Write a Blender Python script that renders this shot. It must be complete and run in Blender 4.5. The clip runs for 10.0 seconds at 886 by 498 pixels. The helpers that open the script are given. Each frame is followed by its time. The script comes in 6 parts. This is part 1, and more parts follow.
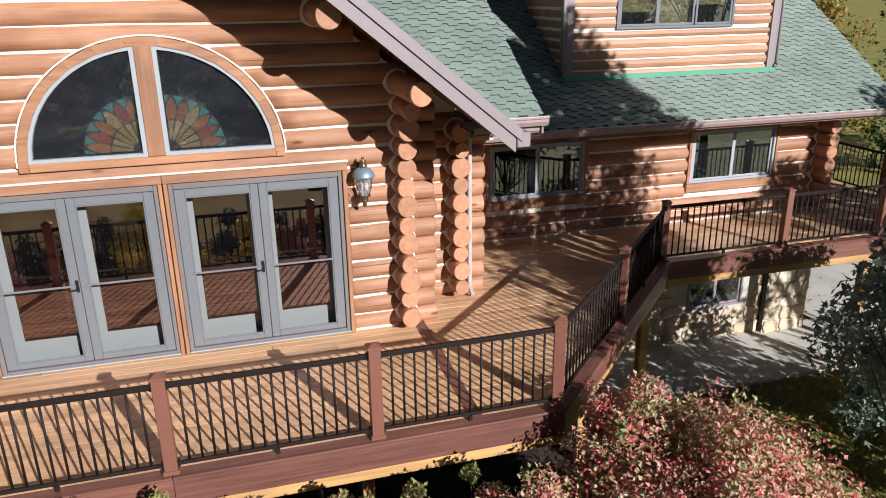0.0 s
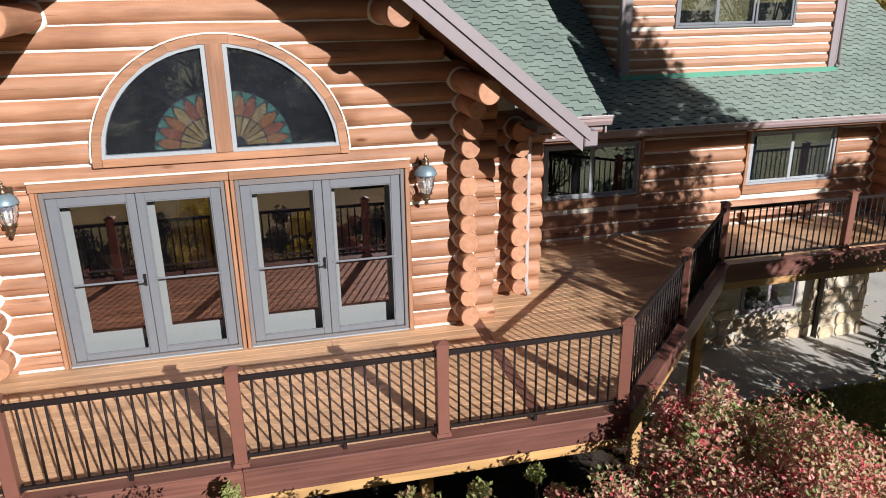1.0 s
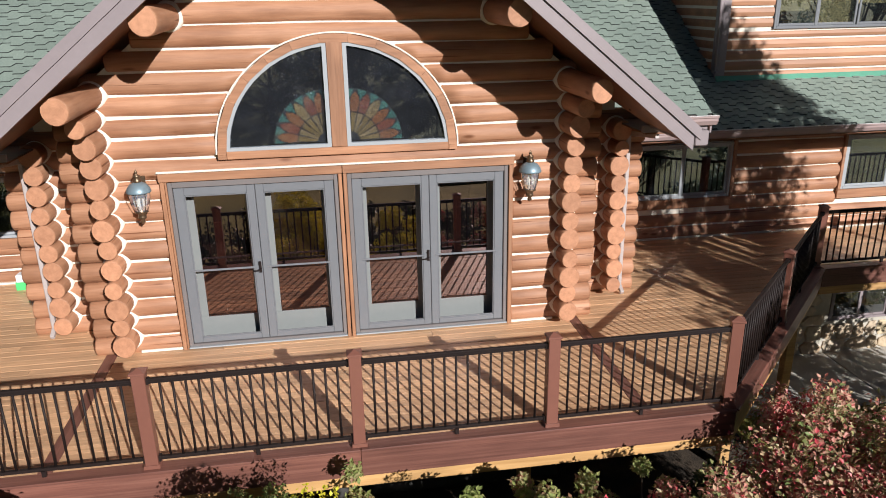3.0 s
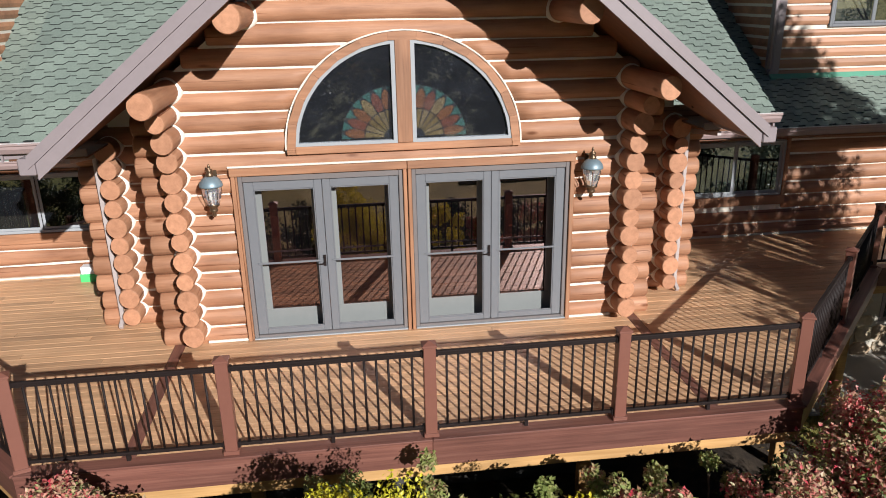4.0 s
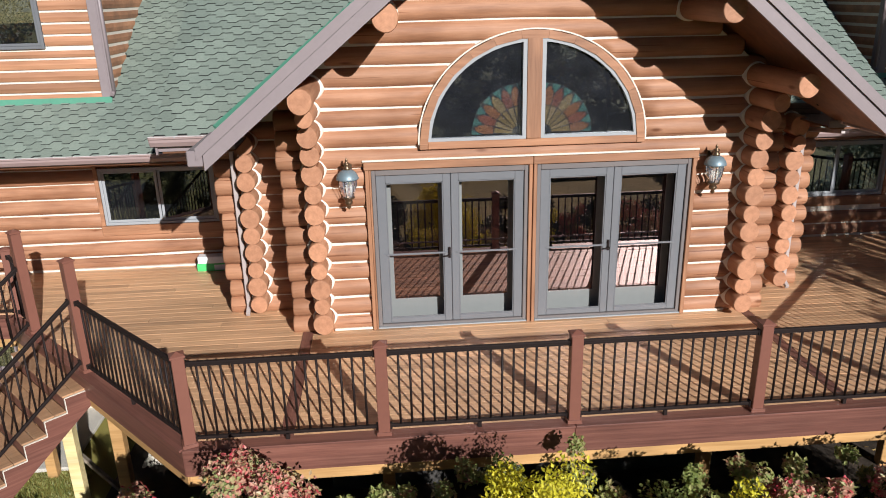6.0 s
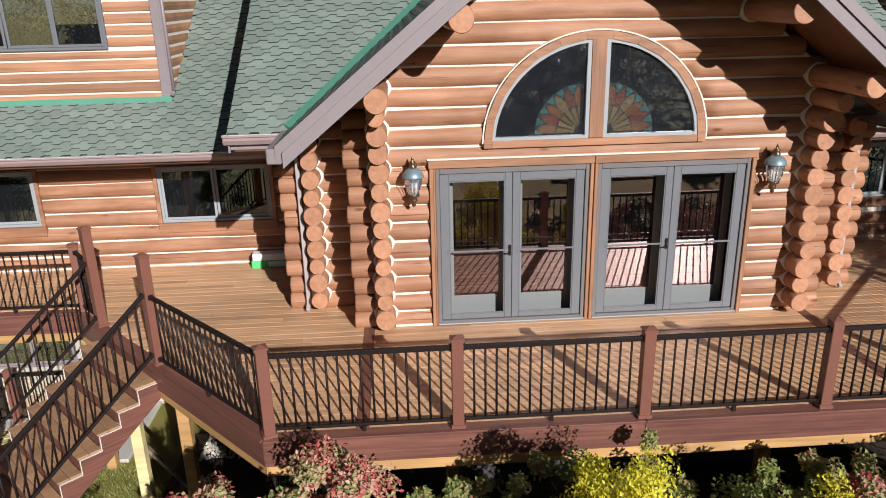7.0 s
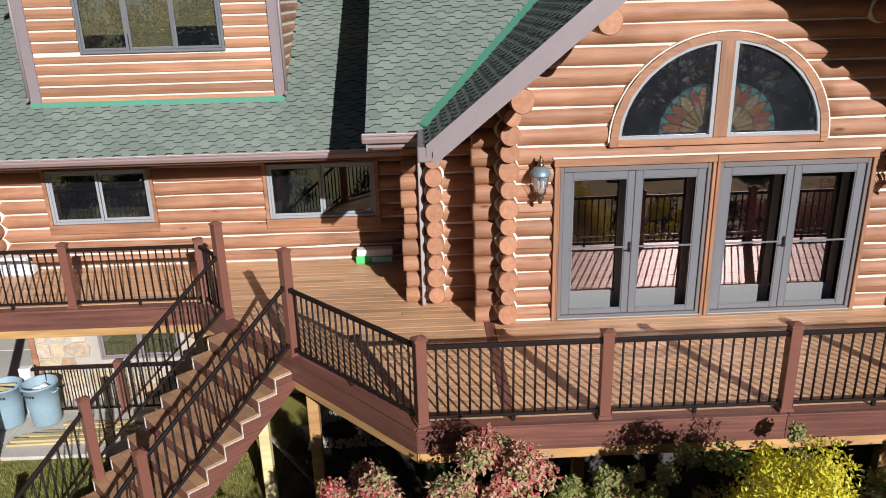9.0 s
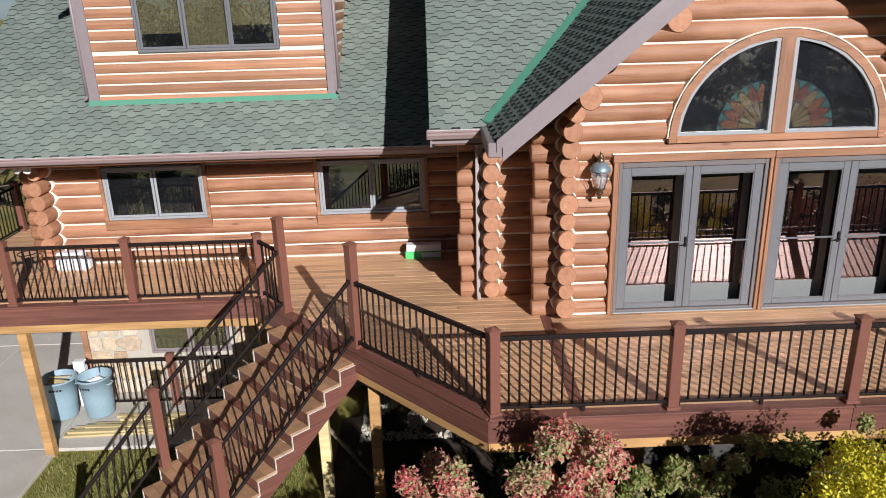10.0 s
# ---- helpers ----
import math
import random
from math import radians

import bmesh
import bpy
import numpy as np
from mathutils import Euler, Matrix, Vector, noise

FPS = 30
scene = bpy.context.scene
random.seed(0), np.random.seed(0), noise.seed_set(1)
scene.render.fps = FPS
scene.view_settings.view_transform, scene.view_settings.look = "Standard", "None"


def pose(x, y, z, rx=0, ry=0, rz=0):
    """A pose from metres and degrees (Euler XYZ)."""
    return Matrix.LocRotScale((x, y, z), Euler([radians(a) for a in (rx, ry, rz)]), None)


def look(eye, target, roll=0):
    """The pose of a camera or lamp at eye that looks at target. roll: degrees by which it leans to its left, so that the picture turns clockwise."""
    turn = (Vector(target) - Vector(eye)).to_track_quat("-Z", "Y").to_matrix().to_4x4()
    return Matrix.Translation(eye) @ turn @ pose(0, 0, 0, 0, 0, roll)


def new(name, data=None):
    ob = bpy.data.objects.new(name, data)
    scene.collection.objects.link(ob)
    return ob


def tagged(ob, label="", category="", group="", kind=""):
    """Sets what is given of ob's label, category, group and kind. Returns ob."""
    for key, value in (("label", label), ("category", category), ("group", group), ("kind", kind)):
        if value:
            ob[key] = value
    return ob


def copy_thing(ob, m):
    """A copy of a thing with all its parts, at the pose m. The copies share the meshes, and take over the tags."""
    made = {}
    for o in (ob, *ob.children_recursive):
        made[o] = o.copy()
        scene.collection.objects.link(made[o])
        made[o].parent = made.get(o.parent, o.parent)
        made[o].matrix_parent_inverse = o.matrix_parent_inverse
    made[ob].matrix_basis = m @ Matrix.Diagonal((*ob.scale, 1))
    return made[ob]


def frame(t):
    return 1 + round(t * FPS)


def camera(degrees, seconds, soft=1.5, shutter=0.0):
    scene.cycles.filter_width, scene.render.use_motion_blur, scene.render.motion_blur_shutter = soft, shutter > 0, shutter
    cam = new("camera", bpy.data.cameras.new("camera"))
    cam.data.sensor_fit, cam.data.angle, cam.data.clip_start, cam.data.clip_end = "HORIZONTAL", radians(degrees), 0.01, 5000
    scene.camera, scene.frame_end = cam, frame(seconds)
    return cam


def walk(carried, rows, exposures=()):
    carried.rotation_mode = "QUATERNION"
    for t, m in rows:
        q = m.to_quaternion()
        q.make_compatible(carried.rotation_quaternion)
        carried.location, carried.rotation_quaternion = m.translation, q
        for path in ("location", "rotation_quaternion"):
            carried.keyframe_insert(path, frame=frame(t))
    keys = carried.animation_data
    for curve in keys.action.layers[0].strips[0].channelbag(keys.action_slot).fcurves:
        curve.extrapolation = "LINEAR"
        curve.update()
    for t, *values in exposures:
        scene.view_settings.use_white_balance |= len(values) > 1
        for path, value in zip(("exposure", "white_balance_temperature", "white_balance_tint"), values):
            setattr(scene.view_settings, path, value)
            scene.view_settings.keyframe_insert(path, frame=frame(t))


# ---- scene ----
cam = camera(62.3, 10.0, soft=1.0)
PATH = [
    (0, (-1.025, -0.164, 4.262), (-0.51, 1.651, 3.599), -0.8),
    (0.5, (-1.204, -0.11, 4.269), (-0.732, 1.716, 3.605), -0.8),
    (1, (-1.377, -0.061, 4.245), (-0.945, 1.776, 3.583), -0.9),
    (1.5, (-1.541, -0.047, 4.233), (-1.149, 1.8, 3.574), -0.9),
    (2, (-1.678, -0.095, 4.254), (-1.323, 1.76, 3.595), -0.9),
    (2.5, (-1.824, -0.142, 4.263), (-1.503, 1.719, 3.604), -0.9),
    (4, (-2.547, -0.235, 4.256), (-2.318, 1.639, 3.596), -1.1),
    (4.5, (-2.825, -0.267, 4.271), (-2.621, 1.61, 3.612), -1.1),
    (5, (-3.101, -0.299, 4.275), (-2.92, 1.58, 3.616), -1.1),
    (5.5, (-3.413, -0.33, 4.28), (-3.254, 1.551, 3.619), -1.2),
    (7, (-4.398, -0.482, 4.303), (-4.291, 1.404, 3.646), -1.3),
    (7.5, (-4.719, -0.521, 4.333), (-4.629, 1.365, 3.672), -1.4),
    (8, (-5.065, -0.557, 4.367), (-4.99, 1.328, 3.705), -1.5),
    (8.5, (-5.436, -0.611, 4.378), (-5.372, 1.275, 3.715), -1.5),
    (9, (-5.784, -0.659, 4.384), (-5.732, 1.228, 3.725), -1.5),
    (9.5, (-6.145, -0.719, 4.396), (-6.106, 1.168, 3.733), -1.6),
    (10, (-6.466, -0.808, 4.402), (-6.44, 1.079, 3.74), -1.7),
]
walk(cam, [(t, look(eye, target, roll)) for t, eye, target, roll in PATH],
     exposures=[(0.0, 0.56, 6230, 10), (2.5, 0.40, 6380, 10), (5.0, 0.33, 6400, 10), (7.0, 0.25, 6400, 11), (10.0, 0.20, 6350, 13)])

# ---- world, sun, exposure ----
SUN_TO = Vector((0.92, -2.27, 1.05)).normalized()
ELEV = math.asin(SUN_TO.z)
world = bpy.data.worlds.new("sky")
scene.world = world
world.use_nodes = True
_wn = world.node_tree.nodes
_sky = _wn.new("ShaderNodeTexSky")
_sky.sky_type = "NISHITA"
_sky.sun_disc = False
_sky.altitude = 2500
_sky.air_density = 0.55
_sky.dust_density = 0.3
_sky.sun_elevation = ELEV
_sky.sun_rotation = math.atan2(SUN_TO.x, SUN_TO.y)
_wn["Background"].inputs["Strength"].default_value = 0.027
world.node_tree.links.new(_sky.outputs[0], _wn["Background"].inputs["Color"])
sun = new("sun", bpy.data.lights.new("sun", "SUN"))
sun.data.energy = 5.0
sun.data.angle = radians(0.45)
sun.data.color = (1.0, 0.985, 0.965)
sun.matrix_world = look(SUN_TO * 60, (0, 0, 0))


# ---- materials ----
class Nodes:
    def __init__(self, name):
        self.mat = bpy.data.materials.new(name)
        self.mat.use_nodes = True
        self.t = self.mat.node_tree
        self.bsdf = self.t.nodes["Principled BSDF"]
        self.out = self.t.nodes["Material Output"]

    def add(self, kind, **kw):
        n = self.t.nodes.new(kind)
        for k, v in kw.items():
            n.inputs[k].default_value = v
        return n

    def link(self, a, b):
        self.t.links.new(a, b)

    def coords(self, scale=(1, 1, 1), shuffle=True, world_space=False):
        if world_space:
            src = self.t.nodes.new("ShaderNodeNewGeometry").outputs["Position"]
        else:
            src = self.t.nodes.new("ShaderNodeTexCoord").outputs["Object"]
        if shuffle:
            info = self.t.nodes.new("ShaderNodeObjectInfo")
            mul = self.t.nodes.new("ShaderNodeVectorMath")
            mul.operation = "MULTIPLY_ADD"
            comb = self.t.nodes.new("ShaderNodeCombineXYZ")
            for i in range(3):
                self.link(info.outputs["Random"], comb.inputs[i])
            mul.inputs[1].default_value = (37.0, 53.0, 71.0)
            self.link(comb.outputs[0], mul.inputs[0])
            self.link(src, mul.inputs[2])
            src = mul.outputs[0]
        m = self.t.nodes.new("ShaderNodeMapping")
        m.inputs["Scale"].default_value = scale
        self.link(src, m.inputs["Vector"])
        return m.outputs[0]

    def noise(self, vec, scale, detail=4.0, rough=0.6):
        n = self.add("ShaderNodeTexNoise", Scale=scale, Detail=detail, Roughness=rough)
        self.link(vec, n.inputs["Vector"])
        return n.outputs["Fac"]

    def ramp(self, fac, stops):
        r = self.t.nodes.new("ShaderNodeValToRGB")
        e = r.color_ramp.elements
        while len(e) < len(stops):
            e.new(0.5)
        for el, (p, c) in zip(e, stops):
            el.position = p
            el.color = (*c, 1)
        self.link(fac, r.inputs["Fac"])
        return r.outputs["Color"]

    def mix(self, fac, a, b, mode="MIX"):
        m = self.t.nodes.new("ShaderNodeMix")
        m.data_type = "RGBA"
        m.blend_type = mode
        for sock, v in ((m.inputs[0], fac), (m.inputs[6], a), (m.inputs[7], b)):
            if isinstance(v, bpy.types.NodeSocket):
                self.link(v, sock)
            elif isinstance(v, (int, float)):
                sock.default_value = v
            else:
                sock.default_value = (*v, 1)
        return m.outputs[2]

    def tint(self, color, amount=0.25, island=False):
        """Vary a colour's value piece by piece."""
        if island:
            src = self.t.nodes.new("ShaderNodeNewGeometry").outputs["Random Per Island"]
        else:
            src = self.t.nodes.new("ShaderNodeObjectInfo").outputs["Random"]
        mr = self.add("ShaderNodeMapRange")
        mr.inputs["To Min"].default_value = 1 - amount
        mr.inputs["To Max"].default_value = 1 + amount
        self.link(src, mr.inputs["Value"])
        hsv = self.t.nodes.new("ShaderNodeHueSaturation")
        self.link(mr.outputs[0], hsv.inputs["Value"])
        self.link(color, hsv.inputs["Color"])
        return hsv.outputs["Color"]

    def finish(self, color, rough=0.6, bump=None, strength=0.3, dist=0.01, metal=0.0, spec=0.5):
        b = self.bsdf
        if isinstance(color, bpy.types.NodeSocket):
            self.link(color, b.inputs["Base Color"])
        else:
            b.inputs["Base Color"].default_value = (*color, 1)
        if isinstance(rough, bpy.types.NodeSocket):
            self.link(rough, b.inputs["Roughness"])
        else:
            b.inputs["Roughness"].default_value = rough
        b.inputs["Metallic"].default_value = metal
        b.inputs["Specular IOR Level"].default_value = spec
        if bump is not None:
            bp = self.add("ShaderNodeBump", Strength=strength, Distance=dist)
            self.link(bump, bp.inputs["Height"])
            self.link(bp.outputs[0], b.inputs["Normal"])
        return self.mat


def mat_wood(name, dark, mid, light, grain=30.0, along=1.2, rough=0.55, vary=0.14, island=False, bump=0.25, world_space=False):
    n = Nodes(name)
    c1 = n.coords((along, grain, grain), world_space=world_space, shuffle=not world_space)
    fine = n.noise(c1, 1.0, 5.0, 0.65)
    c2 = n.coords((0.6, 3.0, 3.0), world_space=world_space, shuffle=not world_space)
    broad = n.noise(c2, 1.0, 3.0)
    col = n.ramp(fine, [(0.25, dark), (0.5, mid), (0.78, light)])
    patch = n.ramp(broad, [(0.35, (0.72, 0.70, 0.68)), (0.65, (1.12, 1.08, 1.02))])
    col = n.mix(1.0, col, patch, "MULTIPLY")
    col = n.tint(col, vary, island)
    return n.finish(col, rough, fine, bump, 0.006)


def mat_plain(name, color, rough=0.5, metal=0.0, vary=0.12, scale=14.0, bump=0.08, spec=0.5):
    """Paint, metal or plastic with slight dirt and unevenness."""
    n = Nodes(name)
    v = n.coords()
    f = n.noise(v, scale, 5.0, 0.65)
    g = n.noise(v, scale * 0.12, 3.0)
    lo = tuple(c * (1 - vary) for c in color)
    hi = tuple(min(1, c * (1 + vary)) for c in color)
    col = n.mix(0.5, n.ramp(f, [(0.3, lo), (0.7, hi)]), n.ramp(g, [(0.3, hi), (0.7, lo)]))
    return n.finish(col, rough, f, bump, 0.004, metal, spec)


def mat_log():
    n = Nodes("stained_log")
    c1 = n.coords((1.0, 16.0, 16.0))
    fine = n.noise(c1, 1.0, 6.0, 0.7)
    c2 = n.coords((0.9, 2.2, 2.2))
    broad = n.noise(c2, 1.0, 3.0)
    col = n.ramp(fine, [(0.22, (0.24, 0.113, 0.062)), (0.5, (0.375, 0.188, 0.106)), (0.8, (0.475, 0.260, 0.158))])
    patch = n.ramp(broad, [(0.32, (0.74, 0.66, 0.60)), (0.6, (1.08, 1.06, 1.04))])
    col = n.mix(1.0, col, patch, "MULTIPLY")
    # knots and checks
    vk = n.add("ShaderNodeTexVoronoi", Scale=1.0)
    vk.feature = "F1"
    n.link(n.coords((1.3, 4.0, 4.0)), vk.inputs["Vector"])
    knot = n.ramp(vk.outputs["Distance"], [(0.05, (1, 1, 1)), (0.13, (0, 0, 0))])
    col = n.mix(knot, col, (0.16, 0.055, 0.02))
    ck = n.noise(n.coords((0.5, 30.0, 30.0)), 1.0, 2.0, 0.5)
    crack = n.ramp(ck, [(0.30, (1, 1, 1)), (0.34, (0, 0, 0))])
    col = n.mix(crack, col, (0.17, 0.06, 0.025))
    col = n.tint(col, 0.13)
    return n.finish(col, 0.62, fine, 0.45, 0.008)


def mat_log_end():
    n = Nodes("log_end_grain")
    v = n.coords((1, 1, 1))
    sep = n.t.nodes.new("ShaderNodeTexCoord")
    w = n.t.nodes.new("ShaderNodeTexWave")
    w.wave_type, w.rings_direction = "RINGS", "X"
    w.inputs["Scale"].default_value = 22
    w.inputs["Distortion"].default_value = 2.5
    n.link(sep.outputs["Object"], w.inputs["Vector"])
    f = n.noise(v, 14, 5)
    col = n.ramp(w.outputs["Fac"], [(0.2, (0.445, 0.212, 0.118)), (0.8, (0.485, 0.24, 0.138))])
    col = n.mix(1.0, col, n.ramp(f, [(0.3, (0.78, 0.74, 0.70)), (0.65, (1.06, 1.05, 1.03))]), "MULTIPLY")
    col = n.tint(col, 0.16)
    return n.finish(col, 0.65, f, 0.3, 0.006)


def mat_shingle():
    n = Nodes("green_asphalt_shingle")
    v = n.coords()
    f = n.noise(v, 180, 3, 0.7)
    g = n.noise(n.coords((1, 1, 1), shuffle=False, world_space=True), 0.9, 4)
    col = n.ramp(f, [(0.3, (0.130, 0.165, 0.140)), (0.7, (0.262, 0.308, 0.264))])
    col = n.mix(1.0, col, n.ramp(g, [(0.35, (0.90, 0.92, 0.92)), (0.65, (1.08, 1.07, 1.05))]), "MULTIPLY")
    col = n.tint(col, 0.11)
    col = n.tint(col, 0.12, True)
    return n.finish(col, 0.85, f, 0.5, 0.004)


def mat_stone():
    n = Nodes("field_stone")
    v = n.coords()
    f = n.noise(v, 9, 6, 0.65)
    info = n.t.nodes.new("ShaderNodeObjectInfo")
    base = n.ramp(info.outputs["Random"], [(0.0, (0.52, 0.41, 0.26)), (0.3, (0.62, 0.52, 0.37)), (0.55, (0.44, 0.32, 0.21)), (0.8, (0.64, 0.56, 0.45)), (1.0, (0.54, 0.45, 0.34))])
    col = n.mix(1.0, base, n.ramp(f, [(0.3, (0.72, 0.70, 0.68)), (0.7, (1.15, 1.12, 1.08))]), "MULTIPLY")
    return n.finish(col, 0.85, f, 0.7, 0.02)


def mat_ground(name, a, b, c, scale=2.0, fine=60.0, bump=0.5):
    n = Nodes(name)
    v = n.coords((1, 1, 1), shuffle=False, world_space=True)
    f = n.noise(v, fine, 4, 0.7)
    g = n.noise(v, scale, 5, 0.6)
    col = n.ramp(g, [(0.3, a), (0.5, b), (0.7, c)])
    col = n.mix(1.0, col, n.ramp(f, [(0.3, (0.62, 0.62, 0.60)), (0.7, (1.25, 1.22, 1.18))]), "MULTIPLY")
    return n.finish(col, 0.9, f, bump, 0.02)


def mat_leaf(name, stops, patch=1.2, rough=0.45, light=0.35):
    n = Nodes(name)
    geo = n.t.nodes.new("ShaderNodeNewGeometry")
    g = n.noise(n.coords((1, 1, 1), shuffle=False, world_space=True), patch, 3)
    add = n.add("ShaderNodeMath")
    add.operation = "MULTIPLY_ADD"
    n.link(geo.outputs["Random Per Island"], add.inputs[0])
    add.inputs[1].default_value = 0.55
    sub = n.add("ShaderNodeMath")
    sub.operation = "MULTIPLY_ADD"
    n.link(g, sub.inputs[0])
    sub.inputs[1].default_value = 1.6
    sub.inputs[2].default_value = -0.55
    n.link(sub.outputs[0], add.inputs[2])
    col = n.ramp(add.outputs[0], stops)
    n.finish(col, rough, None, spec=0.4)
    tr = n.t.nodes.new("ShaderNodeBsdfTranslucent")
    n.link(col, tr.inputs["Color"])
    mx = n.t.nodes.new("ShaderNodeMixShader")
    mx.inputs[0].default_value = light
    n.link(n.bsdf.outputs[0], mx.inputs[1])
    n.link(tr.outputs[0], mx.inputs[2])
    n.link(mx.outputs[0], n.out.inputs["Surface"])
    return n.mat


def mat_glass(name, tint=(0.62, 0.66, 0.66), gloss=0.16, ior=1.5, haze=0.0, rough=0.0, wave=0.02, sheen=(0.95, 0.97, 0.97)):
    n = Nodes(name)
    fr = n.add("ShaderNodeFresnel", IOR=ior)
    ad = n.add("ShaderNodeMath")
    ad.operation = "ADD"
    ad.use_clamp = True
    n.link(fr.outputs[0], ad.inputs[0])
    ad.inputs[1].default_value = gloss
    tr = n.t.nodes.new("ShaderNodeBsdfTransparent")
    tr.inputs["Color"].default_value = (*tint, 1)
    gl = n.t.nodes.new("ShaderNodeBsdfGlossy")
    gl.inputs["Roughness"].default_value = rough
    gl.inputs["Color"].default_value = (*sheen, 1)
    v = n.noise(n.coords(), 0.9, 2)
    bp = n.add("ShaderNodeBump", Strength=wave, Distance=0.02)
    n.link(v, bp.inputs["Height"])
    n.link(bp.outputs[0], gl.inputs["Normal"])
    mx = n.t.nodes.new("ShaderNodeMixShader")
    n.link(ad.outputs[0], mx.inputs[0])
    n.link(tr.outputs[0], mx.inputs[1])
    n.link(gl.outputs[0], mx.inputs[2])
    # pale bluish diffuse haze mixed in, standing for soft sky reflection
    df = n.t.nodes.new("ShaderNodeBsdfDiffuse")
    df.inputs["Color"].default_value = (0.58, 0.62, 0.74, 1)
    haze_fac = n.ramp(n.noise(n.coords(), 3.0, 5, 0.6), [(0.35, (haze * 0.75,) * 3), (0.7, (haze * 1.4,) * 3)])
    md = n.t.nodes.new("ShaderNodeMixShader")
    n.link(haze_fac, md.inputs[0])
    n.link(mx.outputs[0], md.inputs[1])
    n.link(df.outputs[0], md.inputs[2])
    n.link(md.outputs[0], n.out.inputs["Surface"])
    return n.mat


LOG, LOG_END = mat_log(), mat_log_end()
CHINK = mat_plain("cream_chinking", (0.72, 0.66, 0.565), 0.85, vary=0.06, bump=0.3)
TRIM = mat_wood("stained_trim_board", (0.27, 0.125, 0.066), (0.375, 0.185, 0.102), (0.455, 0.24, 0.14), 26, 1.5)
SIDING = mat_wood("stained_siding", (0.35, 0.168, 0.092), (0.42, 0.212, 0.122), (0.475, 0.252, 0.152), 22, 1.2)
GREY = mat_plain("grey_door_paint", (0.155, 0.16, 0.172), 0.42, vary=0.07)
FRAME_TAUPE = mat_plain("taupe_grey_frame_paint", (0.165, 0.145, 0.14), 0.45, vary=0.08)
INNER_DOOR = mat_plain("pale_inner_door_paint", (0.20, 0.21, 0.205), 0.5, vary=0.05)
VINYL = mat_plain("pale_grey_vinyl", (0.33, 0.345, 0.36), 0.45, vary=0.06)
TAUPE = mat_plain("taupe_aluminium", (0.255, 0.21, 0.215), 0.45, vary=0.08)
GUTTER = mat_plain("rosy_brown_gutter", (0.34, 0.25, 0.24), 0.30, vary=0.08)
GUTTER_LIP = mat_plain("pale_gutter_lip", (0.62, 0.58, 0.57), 0.35, vary=0.1)
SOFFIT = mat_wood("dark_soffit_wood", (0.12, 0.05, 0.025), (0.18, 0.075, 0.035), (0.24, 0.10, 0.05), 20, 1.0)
SHINGLE = mat_shingle()
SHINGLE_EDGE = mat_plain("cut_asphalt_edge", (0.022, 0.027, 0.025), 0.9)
FLASHING = mat_plain("green_flashing", (0.10, 0.30, 0.205), 0.55, vary=0.10)
DECK = mat_wood("tan_composite_board", (0.50, 0.293, 0.160), (0.63, 0.387, 0.226), (0.72, 0.472, 0.290), 40, 0.8, rough=0.44, vary=0.09)
DECK_EDGE = mat_wood("red_brown_composite", (0.105, 0.043, 0.034), (0.178, 0.074, 0.057), (0.25, 0.115, 0.088), 34, 0.8, rough=0.45, vary=0.08)
POST = mat_plain("brown_post_sleeve", (0.195, 0.078, 0.055), 0.42, vary=0.07, bump=0.05)
BLACK = mat_plain("black_metal_rail", (0.018, 0.012, 0.011), 0.55, vary=0.15, spec=0.16)
BEAM = mat_wood("yellow_treated_lumber", (0.36, 0.20, 0.075), (0.48, 0.28, 0.115), (0.57, 0.36, 0.165), 24, 1.0)
PALE_WOOD = mat_wood("pale_new_lumber", (0.55, 0.44, 0.20), (0.68, 0.57, 0.30), (0.76, 0.66, 0.40), 24, 1.0)
WEATHERED = mat_wood("weathered_grey_wood", (0.17, 0.14, 0.11), (0.25, 0.21, 0.17), (0.33, 0.28, 0.23), 24, 1.0)
# foundation colour carries the shade under the deck
DARK_BLOCK = mat_plain("foundation_underdeck_shade", (0.06, 0.055, 0.05), 0.85, bump=0.3)
TREAD = mat_wood("brown_composite_tread", (0.32, 0.18, 0.10), (0.42, 0.245, 0.14), (0.50, 0.305, 0.185), 40, 0.8, rough=0.46, vary=0.08)
STONE = mat_stone()
MORTAR = mat_plain("grey_mortar", (0.46, 0.42, 0.35), 0.9, bump=0.4)
CONCRETE = mat_ground("concrete", (0.50, 0.475, 0.43), (0.56, 0.535, 0.49), (0.61, 0.585, 0.54), 1.2, 90, 0.08)
GRASS = mat_ground("lawn", (0.17, 0.17, 0.035), (0.26, 0.235, 0.05), (0.34, 0.28, 0.08), 0.5, 50, 0.8)
MULCH = mat_ground("mulch", (0.025, 0.018, 0.012), (0.05, 0.034, 0.022), (0.085, 0.06, 0.04), 3.0, 45, 0.9)
GLASS = mat_glass("door_glass", (0.42, 0.44, 0.43), 0.20, haze=0.002, sheen=(1.0, 0.72, 0.68))
ARCH_GLASS = mat_glass("arch_glass", (0.60, 0.62, 0.64), 0.10, haze=0.014, rough=0.02)
WIN_GLASS = mat_glass("window_glass", (0.50, 0.53, 0.50), 0.15, haze=0.008)
SHADE = mat_plain("olive_tan_fabric", (0.36, 0.29, 0.15), 0.9)
# room shade is put into these dark wall and floor colours
INSIDE = mat_plain("interior_wall_room_shade", (0.06, 0.045, 0.033), 0.8)
INSIDE_FLOOR = mat_wood("red_floor_room_shade", (0.09, 0.035, 0.025), (0.13, 0.05, 0.035), (0.18, 0.075, 0.05), 14, 0.6, rough=0.6)


